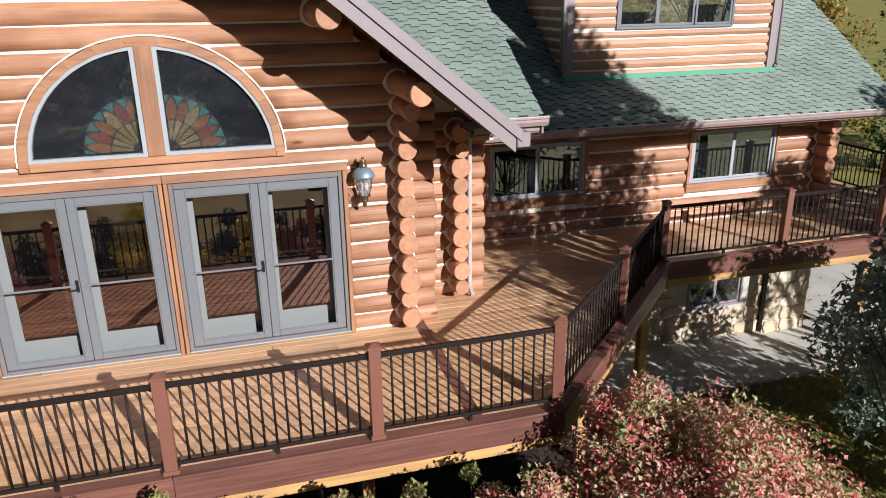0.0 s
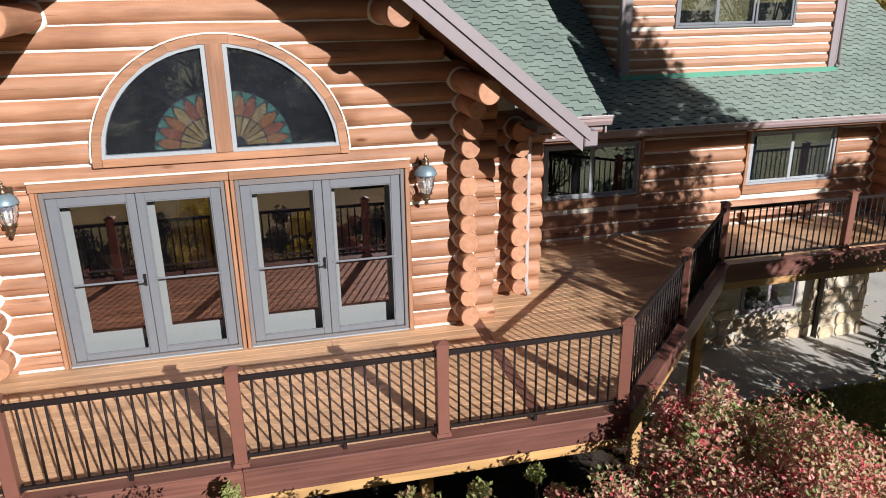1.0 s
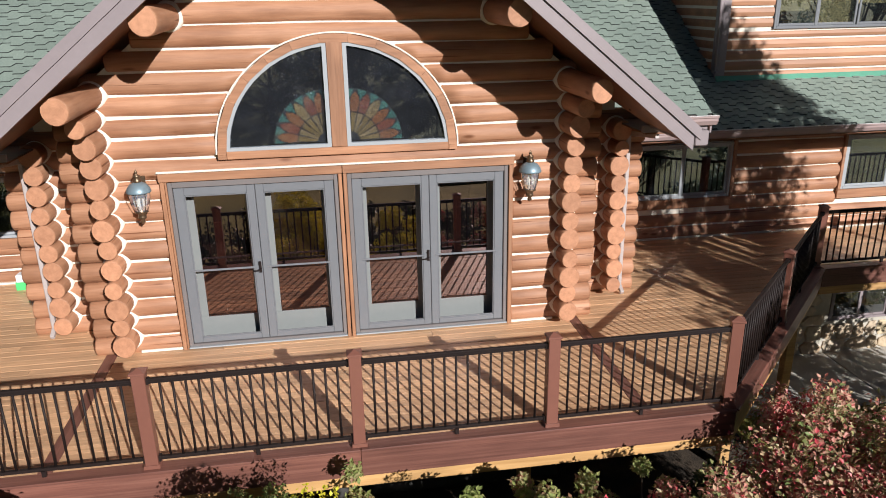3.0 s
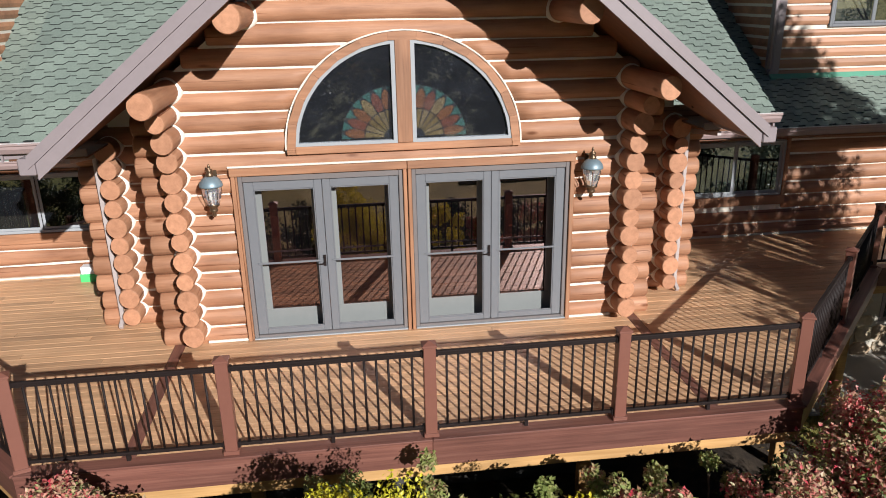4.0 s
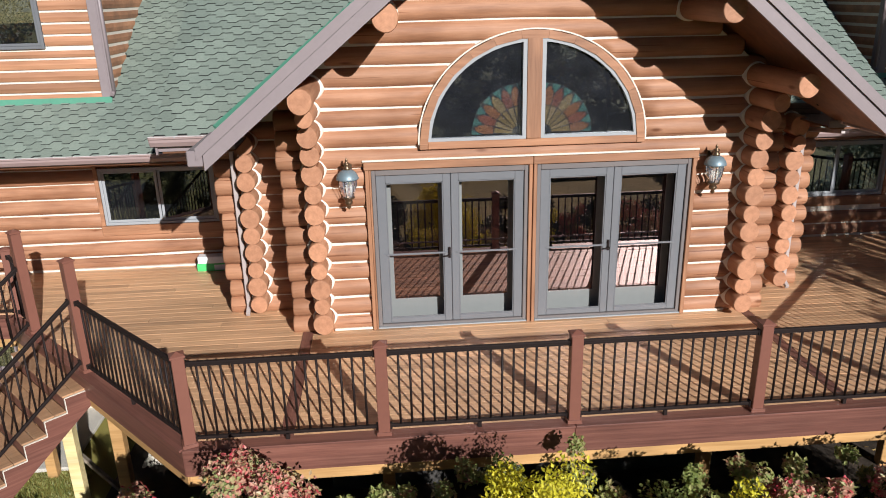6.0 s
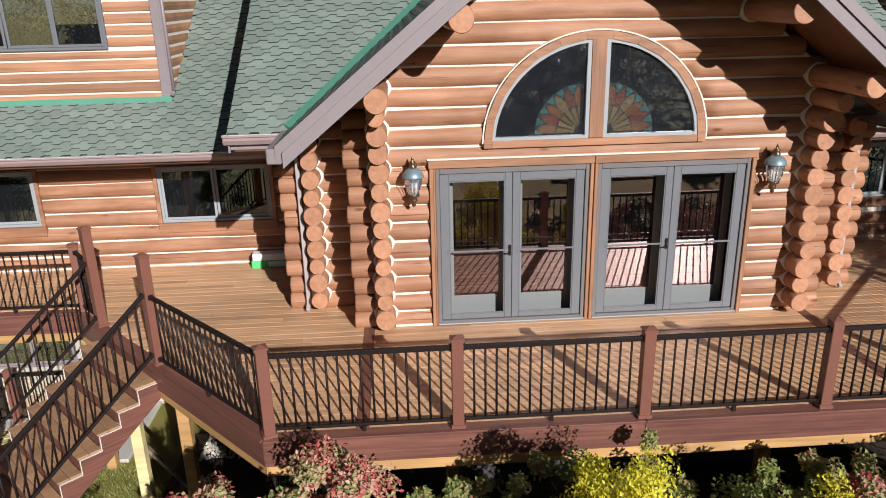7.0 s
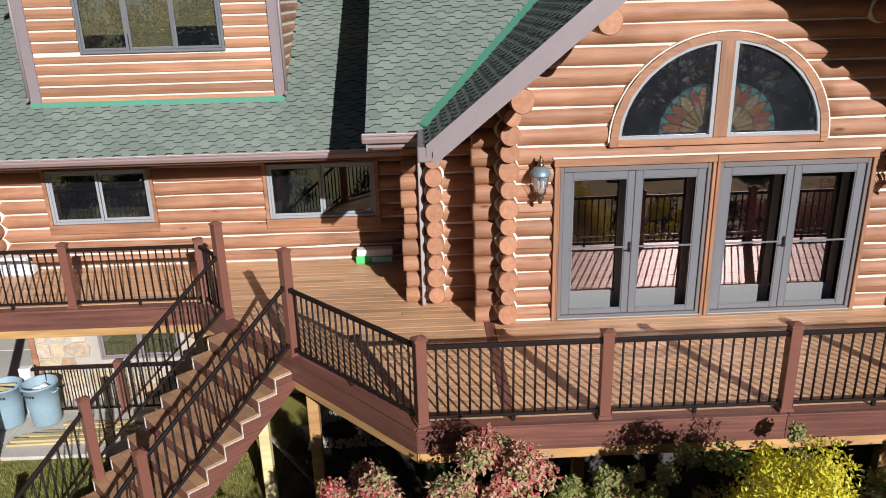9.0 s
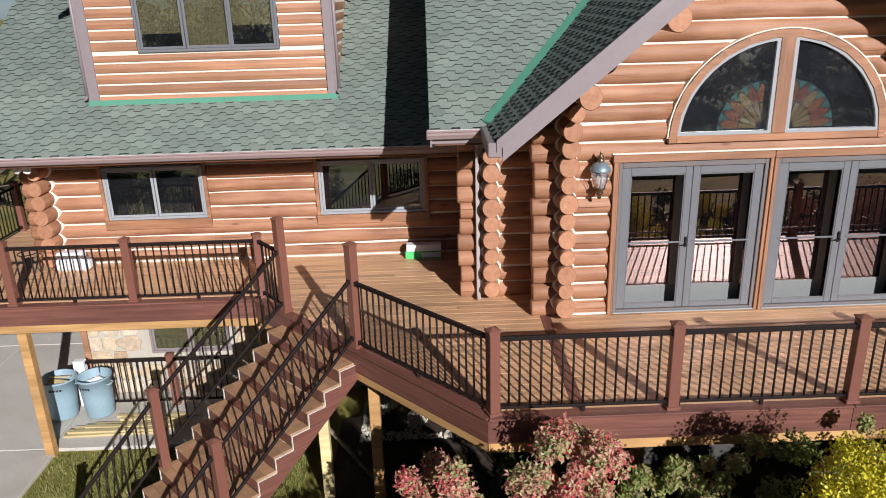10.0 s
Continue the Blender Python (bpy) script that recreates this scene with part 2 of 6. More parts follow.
# ---- mesh helpers ----
class Geo:
    """Collects vertices and faces for one mesh."""
    def __init__(self):
        self.v, self.f, self.mi, self.sm = [], [], [], []

    def add(self, verts, faces, mi=0, smooth=False, m=None):
        o = len(self.v)
        self.v += [tuple(m @ Vector(p)) if m is not None else tuple(p) for p in verts]
        for f in faces:
            self.f.append([o + i for i in f])
            self.mi.append(mi)
            self.sm.append(smooth)
        return self

    def convex(self, verts, faces, mi=0, smooth=False, m=None):
        c = [sum(p[i] for p in verts) / len(verts) for i in range(3)]
        out = []
        for f in faces:
            a, b, d = (Vector(verts[f[i]]) for i in (0, 1, 2))
            nrm = (b - a).cross(d - a)
            mid = sum((Vector(verts[i]) for i in f), Vector()) / len(f)
            out.append(f if nrm.dot(mid - Vector(c)) >= 0 else f[::-1])
        return self.add(verts, out, mi, smooth, m)

    def box(self, lo, hi, c=0.004, mi=0, m=None):
        """A box with chamfered edges."""
        ctr = [(a + b) / 2 for a, b in zip(lo, hi)]
        h = [abs(b - a) / 2 for a, b in zip(lo, hi)]
        c = min(c, min(h) * 0.45)
        sg = [(x, y, z) for x in (-1, 1) for y in (-1, 1) for z in (-1, 1)]
        vs, idx = [], {}
        for s in sg:
            for ax in range(3):
                idx[(s, ax)] = len(vs)
                vs.append(tuple(ctr[i] + s[i] * (h[i] if i == ax else h[i] - c) for i in range(3)))
        fs = []
        for ax in range(3):
            u, w = (ax + 1) % 3, (ax + 2) % 3
            for sn in (-1, 1):
                ring = []
                for a, b in ((-1, -1), (1, -1), (1, 1), (-1, 1)):
                    s = [0, 0, 0]
                    s[ax], s[u], s[w] = sn, a, b
                    ring.append(idx[(tuple(s), ax)])
                fs.append(ring)
            for a in (-1, 1):
                for b in (-1, 1):
                    s1, s2 = [0, 0, 0], [0, 0, 0]
                    s1[u] = s2[u] = a
                    s1[w] = s2[w] = b
                    s1[ax], s2[ax] = -1, 1
                    s1, s2 = tuple(s1), tuple(s2)
                    fs.append([idx[(s1, u)], idx[(s2, u)], idx[(s2, w)], idx[(s1, w)]])
        for s in sg:
            fs.append([idx[(s, 0)], idx[(s, 1)], idx[(s, 2)]])
        return self.convex(vs, fs, mi, False, m)

    def prism(self, poly, axis, a, b, mi=0, m=None):
        """A polygon (two coordinates) pushed along an axis from a to b."""
        def p3(p, t):
            q = list(p)
            q.insert(axis, t)
            return tuple(q)
        n = len(poly)
        vs = [p3(p, a) for p in poly] + [p3(p, b) for p in poly]
        fs = [list(range(n))[::-1], list(range(n, 2 * n))] + [[i, (i + 1) % n, n + (i + 1) % n, n + i] for i in range(n)]
        area = sum(poly[i][0] * poly[(i + 1) % n][1] - poly[(i + 1) % n][0] * poly[i][1] for i in range(n))
        flip = (area < 0) ^ (axis == 1) ^ (b < a)
        return self.add(vs, [f[::-1] for f in fs] if flip else fs, mi, False, m)

    def tube(self, p, q, r, n=8, r2=None, mi=0, caps=True):
        p, q = Vector(p), Vector(q)
        d = (q - p).normalized()
        u = d.cross(Vector((0, 0, 1)) if abs(d.z) < 0.9 else Vector((1, 0, 0))).normalized()
        w = d.cross(u)
        r2 = r if r2 is None else r2
        vs = []
        for c, rr in ((p, r), (q, r2)):
            for i in range(n):
                a = 2 * math.pi * i / n
                vs.append(c + u * (rr * math.cos(a)) + w * (rr * math.sin(a)))
        fs = [[i, (i + 1) % n, n + (i + 1) % n, n + i] for i in range(n)]
        self.add(vs, fs, mi, True)
        if caps:
            o = len(self.v) - 2 * n
            self.f += [[o + i for i in range(n)][::-1], [o + n + i for i in range(n)]]
            self.mi += [mi, mi]
            self.sm += [False, False]
        return self

    def bar(self, p, q, w, h, mi=0, c=0.004, roll_up=(0, 0, 1)):
        """A squared bar from p to q, w across and h high."""
        p, q = Vector(p), Vector(q)
        d = (q - p)
        ln = d.length
        d.normalize()
        up = Vector(roll_up)
        side = up.cross(d).normalized()
        up2 = d.cross(side)
        m = Matrix((d, side, up2)).transposed().to_4x4()
        m.translation = p
        return self.box((0, -w / 2, -h / 2), (ln, w / 2, h / 2), c, mi, m)

    def lathe(self, prof, at=(0, 0, 0), n=20, mi=0, smooth=True):
        vs, fs = [], []
        for r, z in prof:
            for i in range(n):
                a = 2 * math.pi * i / n
                vs.append((at[0] + r * math.cos(a), at[1] + r * math.sin(a), at[2] + z))
        for k in range(len(prof) - 1):
            for i in range(n):
                j = (i + 1) % n
                fs.append([k * n + i, k * n + j, (k + 1) * n + j, (k + 1) * n + i])
        return self.add(vs, fs, mi, smooth)

    def weld(self):
        """Join vertices that share a place."""
        seen, idx, out = {}, [], []
        for p in self.v:
            key = tuple(round(c, 4) for c in p)
            if key not in seen:
                seen[key] = len(out)
                out.append(p)
            idx.append(seen[key])
        self.v, self.f = out, [[idx[i] for i in f] for f in self.f]
        return self

    def mesh(self, name, mats):
        me = bpy.data.meshes.new(name)
        me.from_pydata(self.v, [], self.f)
        for mt in (mats if isinstance(mats, (list, tuple)) else [mats]):
            me.materials.append(mt)
        me.polygons.foreach_set("material_index", self.mi)
        me.polygons.foreach_set("use_smooth", self.sm)
        me.update()
        return me


def part(name, geo, mat, parent, label="", m=None):
    """One mesh under a thing or a part; geo is a Geo or a finished mesh."""
    data = geo.mesh(name, mat) if isinstance(geo, Geo) else geo
    ob = new(name, data)
    ob.parent = parent
    if m is not None:
        ob.matrix_basis = m
    if label:
        ob["label"] = label
    return ob


def thing(name, label, category, group="", kind="", m=None):
    ob = new(name)
    ob.empty_display_size = 0.1
    if m is not None:
        ob.matrix_basis = m
    return tagged(ob, label, category, group, kind)


def solid(name, geo, mat, label, category, group="", kind="", m=None):
    ob = new(name, geo.mesh(name, mat))
    if m is not None:
        ob.matrix_basis = m
    return tagged(ob, label, category, group, kind)


RNG = random.Random(7)

# ---- plan ----
CX = -1.85                 # middle of the gabled bay
GROUND = -2.75
PITCH = 0.25             # log course
LOG0 = -0.035               # lowest joint
RAD = 0.1305
BAY_X, BAY_Y = 2.82, 8.82  # half width and log axis of the bay's front wall
MID_X, MID_Y = 3.77, 9.62
WING_Y = 11.72
WING_L, WING_R = -13.1, 10.1
S_GABLE, S_MID, S_WING = 0.82, 0.61, 0.66


def log_mesh(length, rad=RAD, seed=0, taper=0.0, ends=(True, True), n=18, flat=0.94):
    """A peeled log along x from 0, slightly uneven, with end grain."""
    rr = random.Random(seed)
    g = Geo()
    k = max(2, int(length / 0.3) + 1)
    ph = [rr.uniform(0, 6.28) for _ in range(4)]
    xs = [0.0] + [length * i / k for i in range(1, k)] + [length]
    e = 0.02
    xs = [0.0, e] + xs[1:-1] + [length - e, length]
    vs = []
    for i, x in enumerate(xs):
        r = rad * (1 + 0.028 * math.sin(1.7 * x + ph[0]) + 0.018 * math.sin(4.1 * x + ph[1])) * (1 - taper * x / max(length, 0.01))
        if i in (0, len(xs) - 1):
            r *= 0.93
        dz = 0.006 * math.sin(1.1 * x + ph[2])
        for j in range(n):
            a = 2 * math.pi * j / n
            lump = 1 + 0.012 * math.sin(3 * a + ph[3] + x)
            vs.append((x, flat * r * lump * math.cos(a), r * lump * math.sin(a) + dz))
    fs = []
    for i in range(len(xs) - 1):
        for j in range(n):
            j2 = (j + 1) % n
            fs.append([i * n + j, (i + 1) * n + j, (i + 1) * n + j2, i * n + j2])
    g.add(vs, [f[::-1] for f in fs], 0, True)
    last = (len(xs) - 1) * n
    g.f += [list(range(n))[::-1], [last + j for j in range(n)]]
    g.mi += [1 if ends[0] else 0, 1 if ends[1] else 0]
    g.sm += [False, False]
    return g


def add_log(parent, p, axis, length, seed, rad=RAD, taper=0.0, label=""):
    turn = 0 if axis == "x" else 90
    return part("log", log_mesh(length, rad, seed, taper), [LOG, LOG_END], parent, label, pose(*p, 0, 0, turn))


def zmid(k):
    return LOG0 + PITCH * (k + 0.5)


# ---- ground ----
def ground_sheet():
    """One sheet of lawn to the horizon, rising a little behind the viewer."""
    g = Geo()
    xs = [-400, -150, -60] + [-40 + 2.0 * i for i in range(41)] + [60, 150, 400]
    ys = [-400, -150, -70] + [-50 + 2.0 * i for i in range(46)] + [60, 150, 400]
    vs = []
    for y in ys:
        for x in xs:
            z = GROUND - 0.03
            far = max(0.0, -y - 8)
            z += 0.05 * far if far < 40 else 2.0
            z += 0.10 * noise.noise((x * 0.15, y * 0.15, 0)) * (1 if (y < 4 or abs(x) > 17) else 0)
            vs.append((x, y, z))
    w = len(xs)
    fs = [[j * w + i, j * w + i + 1, (j + 1) * w + i + 1, (j + 1) * w + i] for j in range(len(ys) - 1) for i in range(w - 1)]
    g.add(vs, fs, 0, True)
    return solid("ground", g, GRASS, "autumn lawn with fallen leaves round the house", "ground", kind="structure")


ground_sheet()
g = Geo()
for (x0, y0, x1, y1) in ((4.2, 9.9, 7.55, 11.9), (7.57, 9.9, 10.9, 11.9)):
    g.box((x0, y0, GROUND - 0.1), (x1, y1, GROUND + 0.03), 0.01)
solid("pavement_right", g, CONCRETE, "pale concrete patio slab under the deck", "patio", kind="structure")
g = Geo()
for (x0, y0, x1, y1) in ((-15.6, 9.95, -13.1, 14), (-13.08, 9.95, -9.0, 11.9), (-15.6, 6.0, -12.95, 9.93), (-20.0, 6.0, -15.62, 14), (-20.0, 14.02, -13.3, 20)):
    g.box((x0, y0, GROUND - 0.1), (x1, y1, GROUND + 0.03), 0.01)
solid("pavement_left", g, CONCRETE, "pale concrete walk below the deck with saw-cut joints", "patio", kind="structure")
g = Geo()
for (x0, x1) in ((10.92, 14.4), (14.42, 18.0)):
    g.box((x0, 9.4, GROUND - 0.1), (x1, 14.5, GROUND + 0.025), 0.01)
solid("pavement_drive", g, CONCRETE, "grey concrete drive beyond the patio", "drive", kind="structure")
# two pale strips out of view, added to reflect as lines in the panes
g = Geo()
for y in (-9.3, -10.6):
    g.box((1.5, y - 0.16, GROUND - 0.05), (36.0, y + 0.16, GROUND + 0.12), 0.02)
solid("pavement_reflected_strips", g, CONCRETE, "unseen pale strips on the lawn, added for lines in the door glass", "lane", kind="structure")
g = Geo()
vs, fs = [], []
for j in range(13):
    for i in range(41):
        x = -8.2 + 12.6 * i / 40
        front = 1.7 + 0.45 * noise.noise((x * 0.6, 0.3, 5)) + 0.9 * (abs(x + 1.9) / 6.3) ** 4
        y = front + (10.6 - front) * j / 12
        rise = -0.03 if j == 0 or i in (0, 40) else 0.08 + 0.05 * noise.noise((x * 2, y * 2, 3))
        vs.append((x, y, GROUND + rise))
for j in range(12):
    for i in range(40):
        fs.append([j * 41 + i, j * 41 + i + 1, (j + 1) * 41 + i + 1, (j + 1) * 41 + i])
g.add(vs, fs, 0, True)
solid("planting_bed", g, MULCH, "dark mulch planting bed along the deck", "planting bed", kind="structure")


# ---- log walls ----
def panel_with_gaps(g, x0, x1, z0, ztop, gaps, y0, y1, step=0.06):
    """Wall slab from y0 to y1 with a top ztop(x); gaps are openings (x0, x1, low(x), high(x))."""
    n = max(1, round((x1 - x0) / step))
    xs = sorted({round(x0 + (x1 - x0) * i / n, 4) for i in range(n + 1)} | {round(q, 4) for gp in gaps for q in gp[:2]})
    for a, b in zip(xs, xs[1:]):
        mid = (a + b) / 2
        here = [gp for gp in gaps if gp[0] < mid < gp[1]]
        lows, highs = [lambda x: z0] + [gp[3] for gp in here], [gp[2] for gp in here] + [ztop]
        for lo, hi in zip(lows, highs):
            if hi(mid) - lo(mid) < 0.002:
                continue
            la, lb, ha, hb = lo(a), lo(b), max(lo(a), hi(a)), max(lo(b), hi(b))
            vs = [(a, y0, la), (b, y0, lb), (b, y0, hb), (a, y0, ha), (a, y1, la), (b, y1, lb), (b, y1, hb), (a, y1, ha)]
            g.convex(vs, [[0, 1, 2, 3], [4, 5, 6, 7], [0, 1, 5, 4], [3, 2, 6, 7]])
    g.weld()


def flat(z):
    return lambda x: z


ARCH_X, ARCH_Z = -1.895, 2.495
ARCH_FLAT = 0.942          # height of the arch against its half width


def gable_under(x):
    """Underside of the bay's roof."""
    return 2.56 + S_GABLE * (3.85 - abs(x - CX))


def arch_high(x):
    return ARCH_Z + ARCH_FLAT * math.sqrt(max(0.0036, 1.39 ** 2 - (x - ARCH_X) ** 2))


def arch_half(z, r=1.452):
    """Half width of the arch at a height."""
    d2 = r ** 2 - ((z - ARCH_Z) / ARCH_FLAT) ** 2
    return math.sqrt(d2) if d2 > 0 else 0.0


BAY_GAPS = [(-3.99, 0.23, flat(-0.05), flat(2.22)), (ARCH_X - 1.39, ARCH_X + 1.39, flat(ARCH_Z + 0.03), arch_high)]


bay = thing("wall_bay_front", "gabled log wall with cream chinking and orange stain", "log wall", kind="structure")
g = Geo()
panel_with_gaps(g, CX - BAY_X, CX + BAY_X, -0.05, lambda x: min(gable_under(x) - 0.05, 5.6), BAY_GAPS, BAY_Y - 0.062, BAY_Y + 0.08)
part("chinking", g.weld(), CHINK, bay, "cream chinking between the logs")
for k in range(24):
    z = zmid(k)
    reach = min(BAY_X + 0.44 + RNG.uniform(-0.03, 0.03), 3.85 - (z - 2.56) / S_GABLE)
    if reach < 0.3:
        break
    xl, xr = CX - reach, CX + reach
    spans = [(xl, xr)]
    if z + 0.02 < 2.29:
        spans = [(xl, -4.036), (0.264, xr)]
    elif z > ARCH_Z:
        d = arch_half(z + 0.10)
        if d > 0.1:
            spans = [(xl, ARCH_X - d), (ARCH_X + d, xr)]
    for a, b in spans:
        ob = add_log(bay, (a, BAY_Y, z), "x", b - a, 100 + k * 3 + int(a > CX), RAD * RNG.uniform(0.97, 1.03))
        if z > ARCH_Z and len(spans) == 2:
            for v in ob.data.vertices:
                d = arch_half(z + v.co.z)
                v.co.x = min(v.co.x, ARCH_X - d - a) if a < CX - 0.5 and b < CX + 0.5 else max(v.co.x, ARCH_X + d - a)

def chink_ring(parent, x, y, z, r):
    """Cream bead round a log where it crosses a wall."""
    g = Geo()
    n = 20
    vs = []
    for r2, dy in ((r * 0.9, -0.006), (r + 0.012, -0.003), (r + 0.026, 0.06)):
        for j in range(n):
            a = 2 * math.pi * j / n
            vs.append((x + r2 * math.cos(a), y + dy, z + r2 * math.sin(a)))
    fs = [[q * n + j, q * n + (j + 1) % n, (q + 1) * n + (j + 1) % n, (q + 1) * n + j] for q in range(2) for j in range(n)]
    g.add(vs, fs, 0, True)
    return part("chink_ring", g, CHINK, parent)


g = Geo()
for a, b in ((CX - BAY_X + 0.12, -4.04), (0.268, CX + BAY_X - 0.12)):
    g.box((a, BAY_Y - 0.135, 0.003), (b, BAY_Y - 0.09, 0.036), 0.006)
part("sill_bead", g, CHINK, bay, "cream chinking bead at the foot of the wall")

# mid section and bay flanks
for side in (-1, 1):
    wall = thing("wall_mid_left" if side < 0 else "wall_mid_right", "stepped log corner with cream chinking", "log wall", kind="structure")
    cx1, cx2 = CX + side * BAY_X, CX + side * MID_X
    g = Geo()
    g.box((min(cx1, cx2), MID_Y - 0.06, -0.05), (max(cx1, cx2), MID_Y + 0.08, 3.3), 0.002)
    g.box((cx1 - 0.06, BAY_Y + 0.1, -0.05), (cx1 + 0.06, MID_Y - 0.07, 3.3), 0.002)
    g.box((cx2 - 0.06, MID_Y + 0.09, -0.05), (cx2 + 0.06, WING_Y - 0.08, 3.1), 0.002)
    part("chinking", g, CHINK, wall, "cream chinking between the logs")
    for k in range(14):
        # wall logs; the flank logs that cross them lie half a course lower
        z, zf = zmid(k), zmid(k) - PITCH / 2
        if z < 2.75:
            o2 = MID_X + 0.45 + RNG.uniform(-0.03, 0.03)
            a, b = sorted((cx1, CX + side * o2))
            add_log(wall, (a, MID_Y, z), "x", b - a, 500 + k * 5 + side, RAD * RNG.uniform(0.95, 1.05))
        if k == 0:
            continue
        for (cx, y_in, y_out, top, seed) in ((cx1, BAY_Y, MID_Y, 3.1, 400), (cx2, MID_Y, WING_Y, 2.6, 600)):
            if zf > top:
                continue
            out = y_in - 0.39 + RNG.uniform(-0.035, 0.03)
            if cx == cx1 and k >= 10:
                out = (8.36, 8.26, 8.06)[k - 10]
            rad = RAD * (RNG.uniform(1.02, 1.14) if k % 2 == (cx == cx1) else RNG.uniform(0.88, 0.98))
            add_log(wall, (cx, out, zf), "y", y_out - out, seed + k * 5 + side, rad)
            chink_ring(wall, cx, y_in - 0.128, zf, rad)
    # purlin logs that carry the overhang
    for (px, pz, r) in ((2.785, 3.235, 0.138), (1.85, 4.06, 0.145)):
        add_log(wall, (CX + side * px, 7.48, pz), "y", 1.6, 700 + int(px * 10) + side, r)
        chink_ring(wall, CX + side * px, BAY_Y - 0.132, pz, r + 0.006)

# wings
WINDOWS = {  # x0, x1, z0, z1 of the main-floor windows
    "left": [(-12.12, -10.40, 0.78, 1.72), (-8.42, -6.58, 0.76, 1.72)],
    "right": [(3.18, 5.00, 0.74, 1.72), (7.20, 9.06, 0.74, 1.74)],
}
for side, (x0, x1) in (("left", (WING_L, CX - MID_X)), ("right", (CX + MID_X, WING_R))):
    wall = thing("wall_wing_" + side, "log wing wall with cream chinking under the eave", "log wall", kind="structure")
    wins = WINDOWS[side]

    gaps = [(a, b, flat(z0), flat(z1)) for a, b, z0, z1 in wins]
    g = Geo()
    panel_with_gaps(g, x0, x1, -0.1, lambda x: 2.75, gaps, WING_Y - 0.062, WING_Y + 0.08, 0.1)
    part("chinking", g.weld(), CHINK, wall, "cream chinking between the logs")
    for k in range(12):
        z = zmid(k)
        if z > 2.62:
            break
        ends = [x0 - (0.42 if side == "left" else 0), x1 + (0.42 if side == "right" else 0)]
        spans = [tuple(ends)]
        for a, b, z0, z1 in wins:
            if z > z0 - 0.17 and z < z1 + 0.05:
                nxt = []
                for s0, s1 in spans:
                    if s0 < a - 0.06 < s1:
                        nxt += [(s0, a - 0.06), (b + 0.06, s1)]
                    else:
                        nxt.append((s0, s1))
                spans = nxt
        for s0, s1 in spans:
            if s1 - s0 > 0.05:
                add_log(wall, (s0, WING_Y, z), "x", s1 - s0, 800 + k * 7 + int(s0 * 3), RAD * RNG.uniform(0.97, 1.03))
        xe = x0 if side == "left" else x1
        if 0 < k and z < 2.5:
            o = WING_Y - 0.46 + RNG.uniform(-0.04, 0.04)
            rad = RAD * RNG.uniform(0.95, 1.1)
            add_log(wall, (xe, o, z - PITCH / 2), "y", 5.0, 900 + k * 3 + int(xe), rad)
            chink_ring(wall, xe, WING_Y - 0.128, z - PITCH / 2, rad)
    g = Geo()
    g.box((x0 + 0.1 if side == "left" else x0 + 0.2, WING_Y - 0.15, 0.003), (x1 - 0.2 if side == "left" else x1 - 0.1, WING_Y - 0.09, 0.034), 0.004)
    part("sill_bead", g, CHINK, wall, "cream chinking bead at the foot of the wall")

# plain walls and floors that close the house
g = Geo()
g.box((WING_L + 0.1, 16.6, GROUND), (WING_R - 0.1, 16.8, 6.0), 0.01)
g.box((WING_L - 0.05, WING_Y + 0.1, GROUND), (WING_L + 0.06, 16.6, 2.8), 0.01)
g.box((WING_R - 0.06, WING_Y + 0.1, GROUND), (WING_R + 0.05, 16.6, 2.8), 0.01)
solid("wall_back", g, SIDING, "plain rear and end walls of the house", "wall", kind="structure")
# inside floor and walls, darkened in colour so the rooms look unlit
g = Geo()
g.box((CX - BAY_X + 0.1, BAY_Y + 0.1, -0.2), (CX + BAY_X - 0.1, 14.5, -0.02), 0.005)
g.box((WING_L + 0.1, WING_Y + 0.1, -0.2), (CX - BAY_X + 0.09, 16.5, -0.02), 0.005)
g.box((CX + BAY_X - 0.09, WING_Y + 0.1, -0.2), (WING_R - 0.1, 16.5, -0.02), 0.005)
solid("floor", g, INSIDE_FLOOR, "red-brown wooden floor inside the house, coloured dark for the unlit room", "floor", kind="structure")
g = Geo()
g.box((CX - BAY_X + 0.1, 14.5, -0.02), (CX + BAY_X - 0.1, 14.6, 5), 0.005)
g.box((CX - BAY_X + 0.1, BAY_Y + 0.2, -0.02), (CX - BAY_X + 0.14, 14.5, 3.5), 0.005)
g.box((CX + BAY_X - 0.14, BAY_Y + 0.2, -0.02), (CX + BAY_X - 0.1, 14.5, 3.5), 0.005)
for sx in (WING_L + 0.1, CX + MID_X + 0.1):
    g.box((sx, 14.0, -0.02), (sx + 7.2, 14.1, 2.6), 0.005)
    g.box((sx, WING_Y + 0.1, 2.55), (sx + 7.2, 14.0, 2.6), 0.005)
solid("wall_inside", g, INSIDE, "interior walls behind the glass, coloured dark for the unlit rooms", "wall", kind="structure")


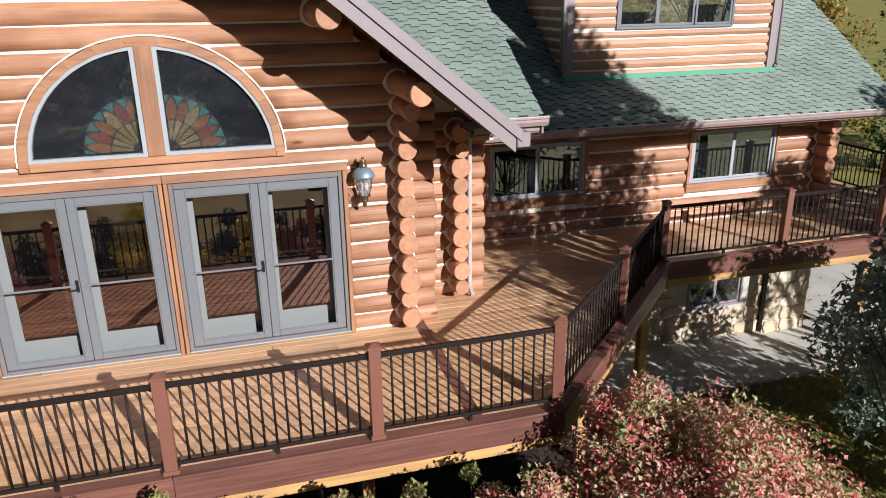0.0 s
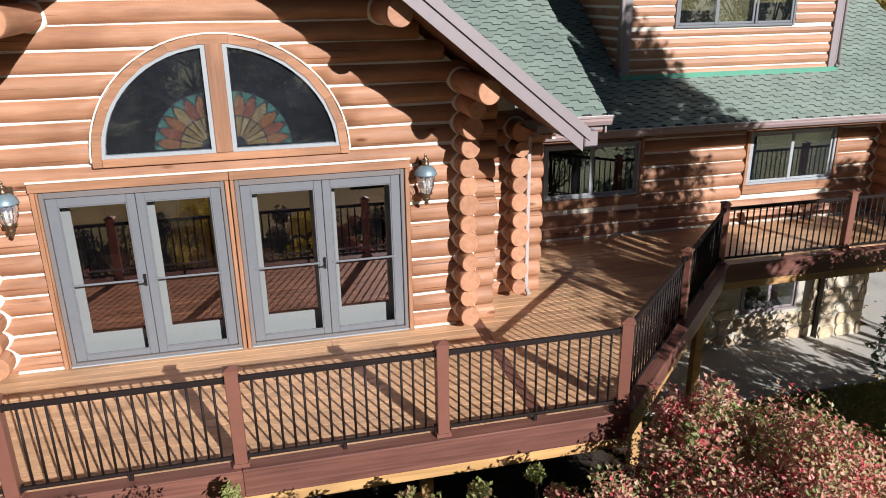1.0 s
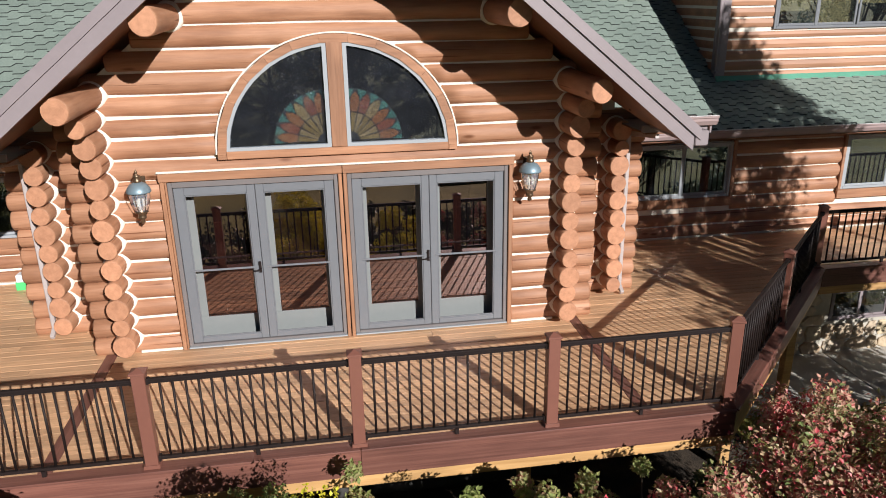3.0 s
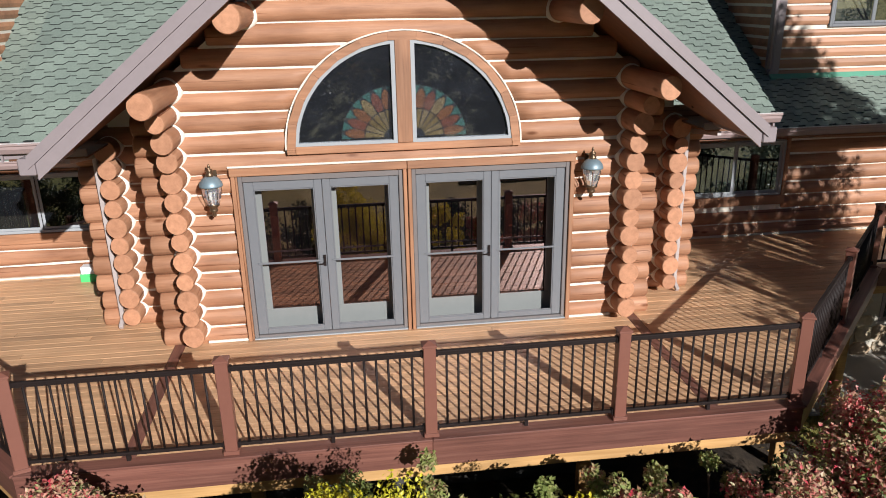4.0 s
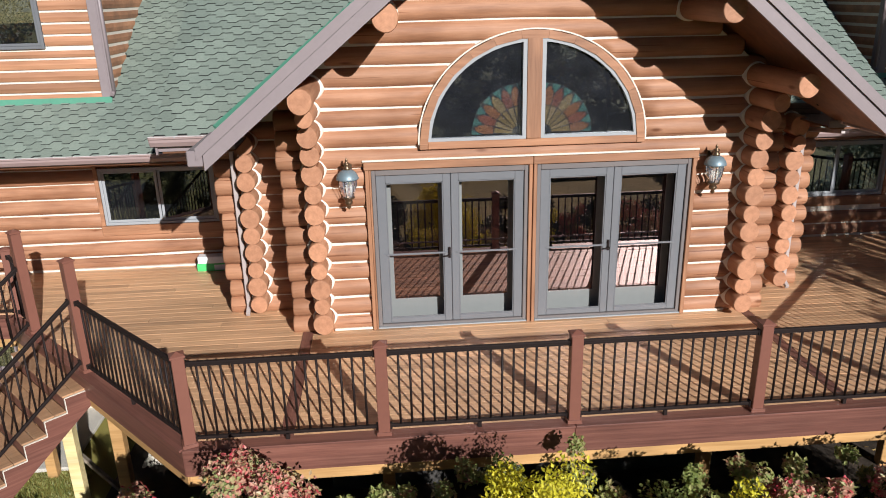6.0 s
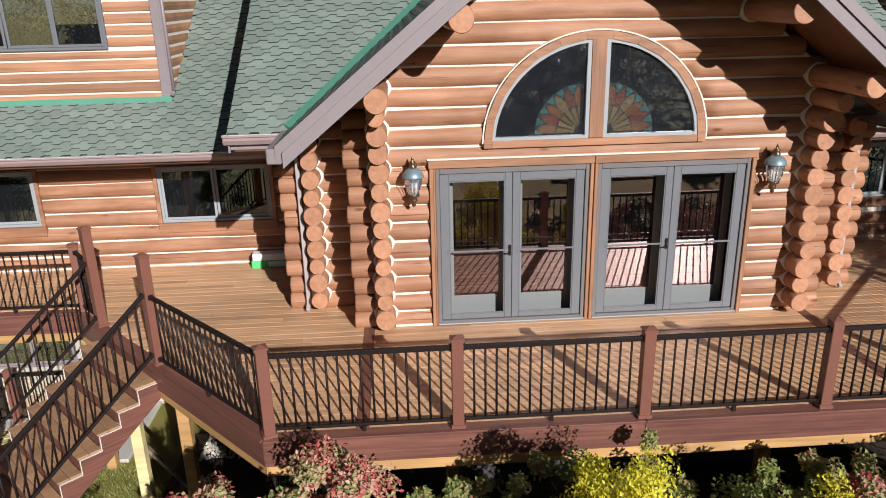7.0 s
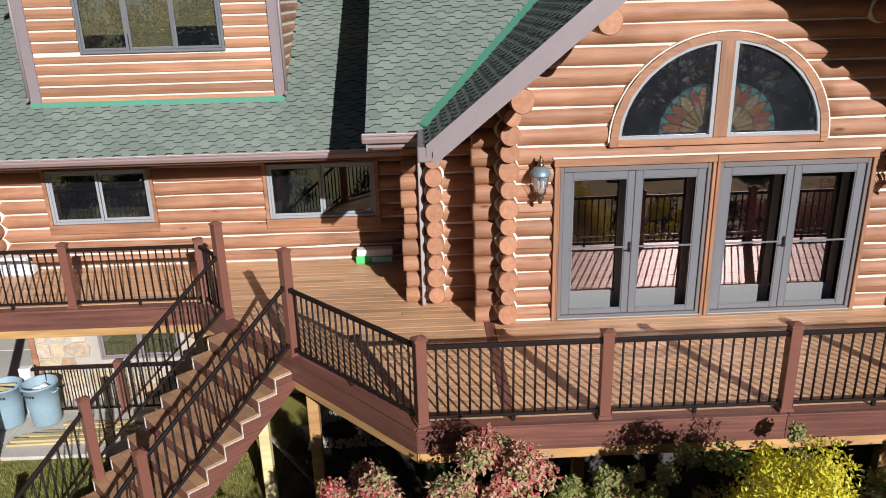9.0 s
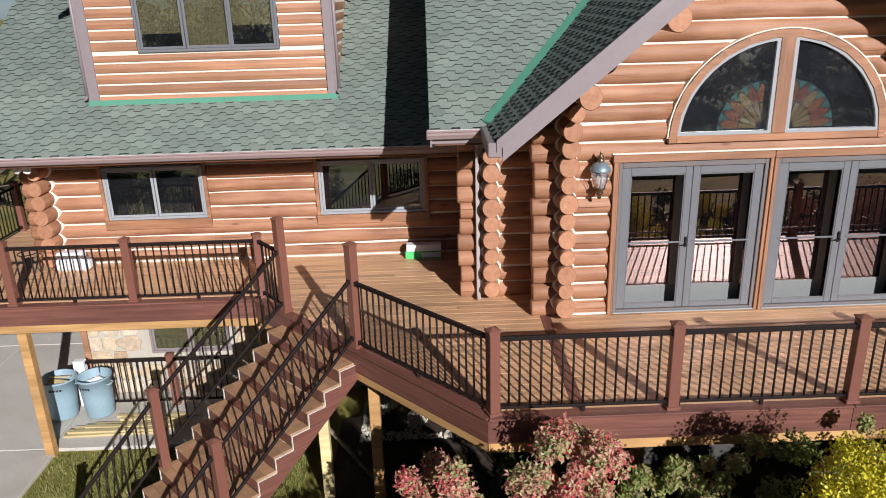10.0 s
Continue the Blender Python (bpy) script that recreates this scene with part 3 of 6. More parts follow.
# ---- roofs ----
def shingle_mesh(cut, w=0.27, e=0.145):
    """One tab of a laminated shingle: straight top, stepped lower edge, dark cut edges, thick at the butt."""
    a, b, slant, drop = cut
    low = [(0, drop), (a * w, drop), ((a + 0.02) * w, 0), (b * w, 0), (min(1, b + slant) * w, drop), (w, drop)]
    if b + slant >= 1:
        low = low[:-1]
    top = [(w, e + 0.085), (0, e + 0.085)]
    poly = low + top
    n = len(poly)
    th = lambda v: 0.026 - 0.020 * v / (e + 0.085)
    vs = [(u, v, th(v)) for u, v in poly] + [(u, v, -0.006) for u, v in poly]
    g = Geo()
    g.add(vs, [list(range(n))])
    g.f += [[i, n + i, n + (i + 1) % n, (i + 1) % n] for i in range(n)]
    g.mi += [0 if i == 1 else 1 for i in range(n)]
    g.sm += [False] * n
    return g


CUTS = [(0.38, 0.84, 0.16, 0.064), (0.42, 0.86, 0.14, 0.058), (0.34, 0.80, 0.18, 0.068), (0.30, 0.76, 0.16, 0.062), (0.44, 0.86, 0.12, 0.056)]
SHINGLE_GEOS = [shingle_mesh(c) for c in CUTS]
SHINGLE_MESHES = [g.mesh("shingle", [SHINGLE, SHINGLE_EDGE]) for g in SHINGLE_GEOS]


def lay_shingles(roof, origin, udir, vdir, ulen, vlen, keep, near, lo=(-99, -99), hi=(99, 99), w=0.27, e=0.145):
    """Courses of shingles on a plane; keep(x, y) tells where there is roof, near(x, y) which ones are single pieces; cut off at lo and hi."""
    udir, vdir = Vector(udir).normalized(), Vector(vdir).normalized()
    nrm = udir.cross(vdir)
    base = Matrix((udir, vdir, nrm)).transposed().to_4x4()
    rest = Geo()
    count = 0
    for r in range(int(vlen / e) + 1):
        off = (r * 0.37 % 1) * w
        for c in range(-2, int(ulen / w) + 2):
            u, v = c * w + off, r * e
            p = Vector(origin) + udir * u + vdir * v
            ends = (p, p + udir * w)
            mid = p + udir * (w / 2) + vdir * (e / 2)
            x, y = (min(max(q, l + 0.02), h - 0.02) for q, l, h in zip((mid.x, mid.y), lo, hi))
            outside = [any(not l - 1e-4 <= q <= h + 1e-4 for q, l, h in zip((pt.x, pt.y), lo, hi)) for pt in ends]
            if all(outside) or not keep(x, y):
                continue
            m = base.copy()
            m.translation = p + nrm * RNG.uniform(0, 0.003)
            k = RNG.randrange(len(CUTS))
            if count < 290 and near(mid.x, mid.y) and not any(outside):
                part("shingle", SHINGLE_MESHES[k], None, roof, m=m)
                count += 1
            else:
                geo = SHINGLE_GEOS[k]
                s0 = len(rest.v)
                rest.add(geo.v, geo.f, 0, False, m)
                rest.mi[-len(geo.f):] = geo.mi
                if any(outside):
                    rest.v[s0:] = [(min(max(a, lo[0]), hi[0]), min(max(b, lo[1]), hi[1]), z) for a, b, z in rest.v[s0:]]
    if rest.v:
        tagged(part("shingle_field", rest, [SHINGLE, SHINGLE_EDGE], roof), kind="stuff")


def mid_z(y):
    return 2.79 + S_MID * (y - 8.5)


def wing_z(y):
    return 2.80 + S_WING * (y - 11.6)


def gab_z(x):
    return 2.80 + S_GABLE * (3.85 - abs(x - CX))


# bay gable roof: two slopes to the valley
gable = thing("roof_gable", "green shingled gable roof with taupe rake boards", "roof", kind="structure")
RK = 7.36
for s in (-1, 1):
    xe = CX + s * 3.87
    g = Geo()
    top = [(xe, RK), (xe, 8.5), (CX, 13.7), (CX, RK)]
    vs = [(x, y, gab_z(x) - 0.02) for x, y in top] + [(x, y, gab_z(x) - 0.15) for x, y in top]
    g.convex(vs, [[0, 1, 2, 3], [4, 5, 6, 7], [0, 1, 5, 4], [1, 2, 6, 5], [2, 3, 7, 6], [3, 0, 4, 7]])
    part("deck_slope", g, SHINGLE, gable)
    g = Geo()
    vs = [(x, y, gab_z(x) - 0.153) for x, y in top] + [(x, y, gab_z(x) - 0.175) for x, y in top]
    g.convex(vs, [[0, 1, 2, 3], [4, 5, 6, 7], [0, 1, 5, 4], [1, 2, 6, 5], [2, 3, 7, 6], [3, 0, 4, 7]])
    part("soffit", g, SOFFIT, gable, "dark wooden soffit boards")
    # rake boards: a deep lower board and a narrower one above it
    for (name, y0, y1, za, zb, xe2) in (("rake_board", RK - 0.05, RK - 0.01, -0.27, -0.10, 3.80), ("rake_trim", RK - 0.075, RK - 0.012, -0.096, 0.035, 3.87)):
        g = Geo()
        a, b = CX + s * xe2, CX
        zz = lambda x: gab_z(x)
        vs = [(a, y0, zz(a) + za), (b, y0, zz(b) + za), (b, y0, zz(b) + zb), (a, y0, zz(a) + zb)]
        vs += [(x, y1, z) for x, _, z in vs]
        g.convex(vs, [[0, 1, 2, 3], [4, 5, 6, 7], [0, 1, 5, 4], [1, 2, 6, 5], [2, 3, 7, 6], [3, 0, 4, 7]])
        part(name, g, TAUPE, gable, "taupe metal-clad rake board")
    g = Geo()
    g.box((xe - 0.06 if s > 0 else xe - 0.10, RK - 0.06, 2.62), (xe + 0.10 if s > 0 else xe + 0.06, 8.45, 2.79), 0.012)
    part("eave_box", g, TAUPE, gable, "boxed eave return at the rake's foot")
    sl = math.hypot(1, S_GABLE)
    if s < 0:
        lay_shingles(gable, (xe, 8.9 + 5, gab_z(xe) + 0.0), (0, -1, 0), (1 / sl, 0, S_GABLE / sl), 6.6, 5.0,
                     lambda x, y: RK - 0.02 < y < 8.5 + (x - CX + 3.85) * S_GABLE / S_MID + 0.15 and x < CX - 0.1, lambda x, y: x < -3.6, lo=(-99, RK - 0.03))
    # green valley flashing
    g = Geo()
    a = Vector((xe + (-s) * 0.02, 8.42, gab_z(xe) + 0.03))
    b = Vector((CX + s * 0.4, 8.5 + 3.45 * S_GABLE / S_MID, gab_z(CX + s * 0.4) + 0.03))
    side_v = Vector((-s * 0.075, -0.10, 0))
    up = Vector((0, 0, 0.012))
    vs = [a - side_v * -1.2, b - side_v * -1.2, b - side_v * 1.2 + up * 3, a - side_v * 1.2 + up * 3]
    vs = [tuple(v) for v in vs] + [tuple(v - up * 2) for v in vs]
    g.convex(vs, [[0, 1, 2, 3], [4, 5, 6, 7], [0, 1, 5, 4], [1, 2, 6, 5], [2, 3, 7, 6], [3, 0, 4, 7]])
    part("valley_flashing", g, FLASHING, gable, "bright green metal valley flashing")

# mid roof: front slope on both sides of the bay
midroof = thing("roof_middle", "green shingled main roof slope with short eaves", "roof", kind="structure")
MXL, MXR = CX - 4.60, CX + 4.60
for s in (-1, 1):
    v0, v1 = CX + s * 3.86, CX + s * 0.02
    yv = 8.5 + 3.84 * S_GABLE / S_MID
    top = [(CX + s * 4.60, 8.45), (v0, 8.45), (v1, yv), (v1, 15.0), (CX + s * 4.60, 15.0)]
    g = Geo()
    n = len(top)
    vs = [(x, y, mid_z(y) - 0.02) for x, y in top] + [(x, y, mid_z(y) - 0.10) for x, y in top]
    g.convex(vs, [list(range(n)), list(range(n, 2 * n))] + [[i, (i + 1) % n, n + (i + 1) % n, n + i] for i in range(n)])
    part("deck_slope", g, SHINGLE, midroof)
for s in (-1, 1):
    xr = MXL if s < 0 else MXR
    g = Geo()
    pr2 = [(8.42, mid_z(8.42) - 0.2), (15.0, mid_z(15.0) - 0.2), (15.0, mid_z(15.0) - 0.022), (8.42, mid_z(8.42) - 0.022)]
    g.prism(pr2, 0, xr - 0.012, xr + 0.012)
    part("rake_board", g, TAUPE, midroof, "taupe metal-clad rake board")
    xa, xb = (MXL, CX - 3.70) if s < 0 else (CX + 3.70, MXR)
    g = Geo()
    g.box((xa, 8.455, mid_z(8.45) - 0.19), (xb, 8.49, mid_z(8.45) - 0.104), 0.004)
    part("fascia", g, TAUPE, midroof)
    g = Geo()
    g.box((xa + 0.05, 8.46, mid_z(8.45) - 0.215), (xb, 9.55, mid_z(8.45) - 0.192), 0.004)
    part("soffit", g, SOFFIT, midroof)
    sl = math.hypot(1, S_MID)
    x0 = MXL if s < 0 else CX - 0.31
    lay_shingles(midroof, (x0, 8.40, mid_z(8.40)), (1, 0, 0), (0, 1 / sl, S_MID / sl), 5.0, 5.2,
                 lambda x, y, s=s: MXL < x < MXR and (x - CX) * s > 0 and abs(x - CX) > 3.85 - (y - 8.5) * S_MID / S_GABLE - 0.12,
                 lambda x, y: y < 11.2, lo=(MXL - 0.015, -99), hi=(MXR + 0.015, 99))


def gutter(name, xa, xb, yf, ztop, parent, end_caps=True):
    """A K-style gutter along x: stepped front, open top."""
    prof = [(0.115, 0), (0.115, -0.115), (0.045, -0.115), (0.012, -0.06), (0.012, -0.03), (-0.004, -0.018), (-0.004, 0.004), (0.012, 0.004),
            (0.012, -0.016), (0.026, -0.034), (0.026, -0.058), (0.052, -0.106), (0.108, -0.106), (0.108, 0)]
    g = Geo()
    g.prism([(yf + a, ztop + b) for a, b in prof], 0, xa, xb)
    if end_caps:
        for x in (xa, xb):
            g.prism([(yf + a, ztop + b) for a, b in prof[:8]], 0, x - 0.004, x + 0.004)
    ob = part(name, g, GUTTER, parent, "rosy brown aluminium gutter")
    gs = Geo()
    gs.box((xa, yf - 0.010, ztop + 0.0045), (xb, yf + 0.022, ztop + 0.012), 0.003)
    part("gutter_lip", gs, GUTTER_LIP, ob, "pale rolled lip")
    for i in range(int((xb - xa) / 0.62)):
        gs = Geo()
        x = xa + 0.3 + i * 0.62
        gs.box((x - 0.012, yf - 0.006, ztop - 0.006), (x + 0.012, yf + 0.11, ztop + 0.006), 0.002)
        part("hanger", gs, VINYL, ob)
    return ob


gutter("gutter", MXL - 0.05, CX - 3.80, 8.33, 2.76, midroof)
gutter("gutter", CX + 3.80, MXR + 0.05, 8.33, 2.76, midroof)

# wing roofs
for side, (xa, xb, dx0, dx1) in (("left", (-14.25, MXL + 0.4, -12.02, -8.0)), ("right", (MXR - 0.4, 10.95, 4.53, 8.72))):
    roof = thing("roof_wing_" + side, "green shingled wing roof with rosy gutter", "roof", kind="structure")
    g = Geo()
    pr = [(10.62, wing_z(10.62) - 0.02), (16.7, wing_z(16.7) - 0.02), (16.7, wing_z(16.7) - 0.1), (10.62, wing_z(10.62) - 0.1)]
    g.prism(pr, 0, xa, xb)
    part("deck_slope", g, SHINGLE, roof)
    xr = xa if side == "left" else xb
    g = Geo()
    g.prism([(10.6, wing_z(10.6) - 0.17), (16.7, wing_z(16.7) - 0.17), (16.7, wing_z(16.7) - 0.022), (10.6, wing_z(10.6) - 0.022)], 0, xr - 0.025, xr + 0.025)
    part("rake_board", g, TAUPE, roof, "taupe metal-clad rake board")
    g = Geo()
    g.box((xa, 10.63, wing_z(10.62) - 0.16), (xb, 10.67, wing_z(10.62) - 0.104), 0.004)
    part("fascia", g, TAUPE, roof)
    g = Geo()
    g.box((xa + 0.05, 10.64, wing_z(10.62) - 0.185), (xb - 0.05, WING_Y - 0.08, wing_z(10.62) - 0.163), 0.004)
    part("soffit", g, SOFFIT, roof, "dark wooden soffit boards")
    gutter("gutter", xa - 0.03, xb + 0.03, 10.51, wing_z(10.62) - 0.015, roof)
    g = Geo()
    g.prism([(10.556, wing_z(10.556) - 0.004), (10.76, wing_z(10.76) + 0.002), (10.76, wing_z(10.76) - 0.012), (10.556, wing_z(10.556) - 0.016)], 0, xa, xb)
    part("starter_strip", g, SHINGLE, roof)
    sl = math.hypot(1, S_WING)
    lay_shingles(roof, (xa, 10.56, wing_z(10.56)), (1, 0, 0), (0, 1 / sl, S_WING / sl), xb - xa, 6.0,
                 lambda x, y, xa=xa, xb=xb, dx0=dx0, dx1=dx1: xa < x < xb and not (dx0 < x < dx1 and y > 11.6) and y < 16.6,
                 lambda x, y: y < 11.75, lo=(xa - 0.015, -99), hi=(xb + 0.015, 99))

# dormers
DORMERS = {"left": (-12.04, -8.0, -11.16, -8.86, 3.60), "right": (4.53, 8.74, 5.47, 7.80, 3.60)}
for side, (x0, x1, wx0, wx1, wz) in DORMERS.items():
    do = thing("dormer_" + side, "dormer with orange half-log siding and taupe corner boards", "dormer", kind="structure")
    g = Geo()
    panel_with_gaps(g, x0, x1, 2.7, lambda x: 5.2, [(wx0, wx1, flat(wz), flat(4.95))], 11.66, 11.74, 0.12)
    for xs in (x0, x1):
        g.box((xs - 0.04 if xs == x1 else xs - 0.014, 11.75, 2.7), (xs + 0.014 if xs == x1 else xs + 0.04, 16.0, 5.2), 0.002)
    part("chinking", g, CHINK, do, "cream chinking between the boards")
    p = 0.173
    z = 2.767
    while z < 5.2:
        h = p - 0.024
        if z < wz - 0.05:
            spans = [(x0 + 0.13, x1 - 0.13)]
            h = min(h, wz - 0.03 - z)
        else:
            spans = [(x0 + 0.13, wx0 - 0.012), (wx1 + 0.012, x1 - 0.13)]
        for a, b in spans:
            g = Geo()
            pr = [(11.665, z), (11.635, z + 0.012), (11.622, z + h * 0.5), (11.635, z + h - 0.012), (11.665, z + h)]
            g.prism(pr, 0, a - (a + b) / 2, b - (a + b) / 2)
            part("siding_board", g, SIDING, do, m=pose((a + b) / 2, 0, 0))
        for xs, s in ((x0, -1), (x1, 1)):
            ya = 11.75
            yb = 11.6 + (z + 0.1 - 2.80) / S_WING + 0.3
            g = Geo()
            h = p - 0.034
            pr = [(xs, z), (xs + s * 0.022, z + 0.01), (xs + s * 0.034, z + h * 0.5), (xs + s * 0.022, z + h - 0.01), (xs, z + h)]
            g.prism([(a, b) for a, b in pr], 1, ya, min(yb, 15.9))
            part("siding_board", g, SIDING, do)
        z += p
    for xs, s in ((x0, 1), (x1, -1)):
        g = Geo()
        g.box((min(xs, xs + s * 0.13), 11.60, 2.78), (max(xs, xs + s * 0.13), 11.64, 5.2), 0.004)
        g.box((min(xs, xs - s * 0.045), 11.602, 2.78), (max(xs, xs - s * 0.045), 11.75, 5.2), 0.004)
        part("corner_board", g, TAUPE, do, "taupe corner board")
    g = Geo()
    vs = [(x0 - 0.03, 11.54, wing_z(11.54) + 0.035), (x1 + 0.03, 11.54, wing_z(11.54) + 0.035), (x1 + 0.03, 11.60, wing_z(11.6) + 0.06), (x0 - 0.03, 11.60, wing_z(11.6) + 0.06)]
    vs += [(x, y, z - 0.02) for x, y, z in vs]
    g.convex(vs, [[0, 1, 2, 3], [4, 5, 6, 7], [0, 1, 5, 4], [1, 2, 6, 5], [2, 3, 7, 6], [3, 0, 4, 7]])
    part("base_flashing", g, FLASHING, do, "bright green metal base flashing")
    g = Geo()
    cxm = (x0 + x1) / 2
    g.prism([(x0 - 0.3, 5.15), (cxm, 6.5), (x1 + 0.3, 5.15), (x1 + 0.3, 5.28), (cxm, 6.66), (x0 - 0.3, 5.28)], 1, 11.3, 17.0)
    g.prism([(x0, 5.2), (x1, 5.2), (cxm, 6.45)], 1, 11.66, 11.74)
    part("dormer_roof", g, SHINGLE, do)
    # downspout stub at the corner
    for xs, s in ((x1, 1), (x0, -1)):
        g = Geo()
        g.tube((xs + s * 0.06, 11.60, 5.1), (xs + s * 0.06, 11.60, 2.93), 0.028, 8)
        g.tube((xs + s * 0.06, 11.60, 2.935), (xs + s * 0.06, 11.51, 2.90), 0.03, 8)
        part("downspout", g, TAUPE, do)


# ---- doors and windows ----
def rect_frame(g, x0, x1, z0, z1, y0, y1, w, mi=0, bottom=None, c=0.006):
    bt = w if bottom is None else bottom
    g.box((x0, y0, z0), (x0 + w, y1, z1), c, mi)
    g.box((x1 - w, y0, z0), (x1, y1, z1), c, mi)
    g.box((x0 + w, y0, z1 - w), (x1 - w, y1, z1), c, mi)
    g.box((x0 + w, y0, z0), (x1 - w, y1, z0 + bt), c, mi)


def french_door(x0, x1, m_label, name):
    """A pair of glazed leaves in a frame; a second, paler door shows behind the glass."""
    z0, z1 = 0.03, 2.196
    door = thing(name, m_label, "door", kind="structure")
    g = Geo()
    g.box((x0, 8.695, z0), (x0 + 0.052, 8.93, z1), 0.006)
    g.box((x1 - 0.052, 8.695, z0), (x1, 8.93, z1), 0.006)
    g.box((x0 + 0.052, 8.695, 2.118), (x1 - 0.052, 8.93, z1), 0.006)
    g.box((x0 + 0.052, 8.695, z0), (x1 - 0.052, 8.93, z0 + 0.03), 0.006)
    part("door_frame", g, FRAME_TAUPE, door, "taupe-grey door frame")
    g = Geo()
    g.box((x0, 8.66, 0.012), (x1, 8.74, 0.03), 0.004)
    part("threshold", g, VINYL, door, "pale metal threshold")
    mid = (x0 + x1) / 2
    for a, b, s in ((x0 + 0.055, mid - 0.003, 1), (mid + 0.003, x1 - 0.055, -1)):
        leaf = thing("door_leaf", "", "")
        leaf.parent = door
        outer, inner = (a, b) if s > 0 else (b, a)
        ga, gb = sorted((outer + s * 0.118, inner - s * 0.096))
        gz0, gz1 = 0.135, 2.008
        g = Geo()
        g.box((a, 8.722, 0.064), (ga, 8.775, 2.114), 0.006)
        g.box((gb, 8.722, 0.064), (b, 8.775, 2.114), 0.006)
        g.box((ga, 8.7222, gz1), (gb, 8.775, 2.114), 0.006)
        g.box((ga, 8.7222, 0.064), (gb, 8.775, gz0), 0.006)
        part("leaf_frame", g, GREY, leaf)
        g = Geo()
        rect_frame(g, ga, gb, gz0, gz1, 8.728, 8.745, 0.014)
        part("glazing_bead", g, GREY, leaf)
        # the glazed inner door stands a hand's width behind the open outer leaf
        ia, ib, iz0, iz1 = ga + 0.066, gb - 0.05, 0.325, 2.0
        g = Geo()
        g.box((ga - 0.05, 8.93, z0), (gb + 0.05, 8.97, iz0), 0.004)
        g.box((ga - 0.05, 8.93, iz0), (ia, 8.97, 2.10), 0.004)
        g.box((ib, 8.93, iz0), (gb + 0.05, 8.97, 2.10), 0.004)
        g.box((ia, 8.93, iz1), (ib, 8.97, 2.10), 0.004)
        part("inner_door", g, INNER_DOOR, leaf, "pale grey inner door behind the leaf")
        g = Geo()
        g.box((ia + 0.001, 8.946, iz0), (ib - 0.001, 8.952, iz1), 0.001)
        pane = part("pane", g, GLASS, leaf, "dark reflecting glass pane")
        pane.visible_shadow = False
        g = Geo()
        g.box((ga - 0.03, 8.713, 1.035), (gb + 0.03, 8.7215, 1.06), 0.003)
        part("cross_bar", g, GREY, leaf, "slim grey bar across the glass")
    g = Geo()
    g.box((mid - 0.045, 8.708, 0.97), (mid - 0.012, 8.722, 1.12), 0.006)
    g.tube((mid - 0.033, 8.71, 1.02), (mid - 0.033, 8.655, 1.02), 0.011)
    g.tube((mid - 0.033, 8.658, 1.02), (mid - 0.12, 8.658, 1.015), 0.009)
    g.tube((mid - 0.03, 8.71, 1.095), (mid - 0.03, 8.69, 1.095), 0.013, 10)
    part("door_handle", g, BLACK, door, "dark lever handle with lock plate")
    return door


french_door(-3.957, -1.945, "pair of grey French doors before glazed inner doors", "door_1")
french_door(-1.835, 0.203, "pair of grey French doors before glazed inner doors", "door_2")
trim = thing("trim_doors", "orange stained board trim round the French doors", "trim", kind="structure")
for lo, hi in (((-4.034, 8.664, 0.0), (-3.985, 8.80, 2.197)), ((-3.983, 8.682, 0.0), (-3.959, 8.80, 2.197)), ((0.206, 8.664, 0.0), (0.262, 8.80, 2.197)),
               ((-1.942, 8.665, 0.0), (-1.897, 8.80, 2.197)), ((-1.883, 8.665, 0.0), (-1.838, 8.80, 2.197)),
               ((-4.045, 8.660, 2.20), (-1.892, 8.80, 2.298)), ((-1.886, 8.660, 2.20), (0.272, 8.80, 2.298))):
    g = Geo()
    c = [(a + b) / 2 for a, b in zip(lo, hi)]
    tall = hi[2] - lo[2] > 1
    if tall:  # grain runs up the board
        h = [(b - a) / 2 for a, b in zip(lo, hi)]
        g.box((-h[2], -h[1], -h[0]), (h[2], h[1], h[0]), 0.006)
        part("trim_board", g, TRIM, trim, m=pose(*c, 0, 90, 0))
    else:
        g.box([a - b for a, b in zip(lo, c)], [a - b for a, b in zip(hi, c)], 0.006)
        part("trim_board", g, TRIM, trim, m=pose(*c))

g = Geo()
g.box((-4.06, 8.672, 2.301), (0.285, 8.78, 2.325), 0.008)
part("chink_bead", g, CHINK, trim, "cream chinking bead above the trim")

# arched window
arch = thing("window_arch", "half-round window in two leaves with orange trim", "window", kind="structure")
nseg = 13
for i in range(nseg):
    a0, a1 = math.pi * i / nseg, math.pi * (i + 1) / nseg
    pts = [(r * math.cos(a), ARCH_FLAT * r * math.sin(a)) for r, a in ((1.334, a0 + 0.0007), (1.436, a0 + 0.0007), (1.436, a1 - 0.0007), (1.334, a1 - 0.0007))]
    g = Geo()
    g.prism([(ARCH_X + x, ARCH_Z + z) for x, z in pts], 1, 8.668, 8.80)
    part("trim_segment", g, TRIM, arch)
for sx in (-1, 1):
    g = Geo()
    a, b = sorted((ARCH_X + sx * 1.334, ARCH_X + sx * 1.436))
    g.box((a, 8.668, 2.436), (b, 8.80, ARCH_Z - 0.002), 0.004)
    part("trim_leg", g, TRIM, arch)
g = Geo()
g.box((ARCH_X - 1.332, 8.672, 2.435), (ARCH_X + 1.332, 8.80, 2.528), 0.006)
part("sill_board", g, TRIM, arch)
# cream bead that seals the trim against the logs
g = Geo()
n = 40
ring = [(r * math.cos(math.pi * q / n), ARCH_FLAT * r * math.sin(math.pi * q / n)) for r in (1.438, 1.456) for q in range(n + 1)]
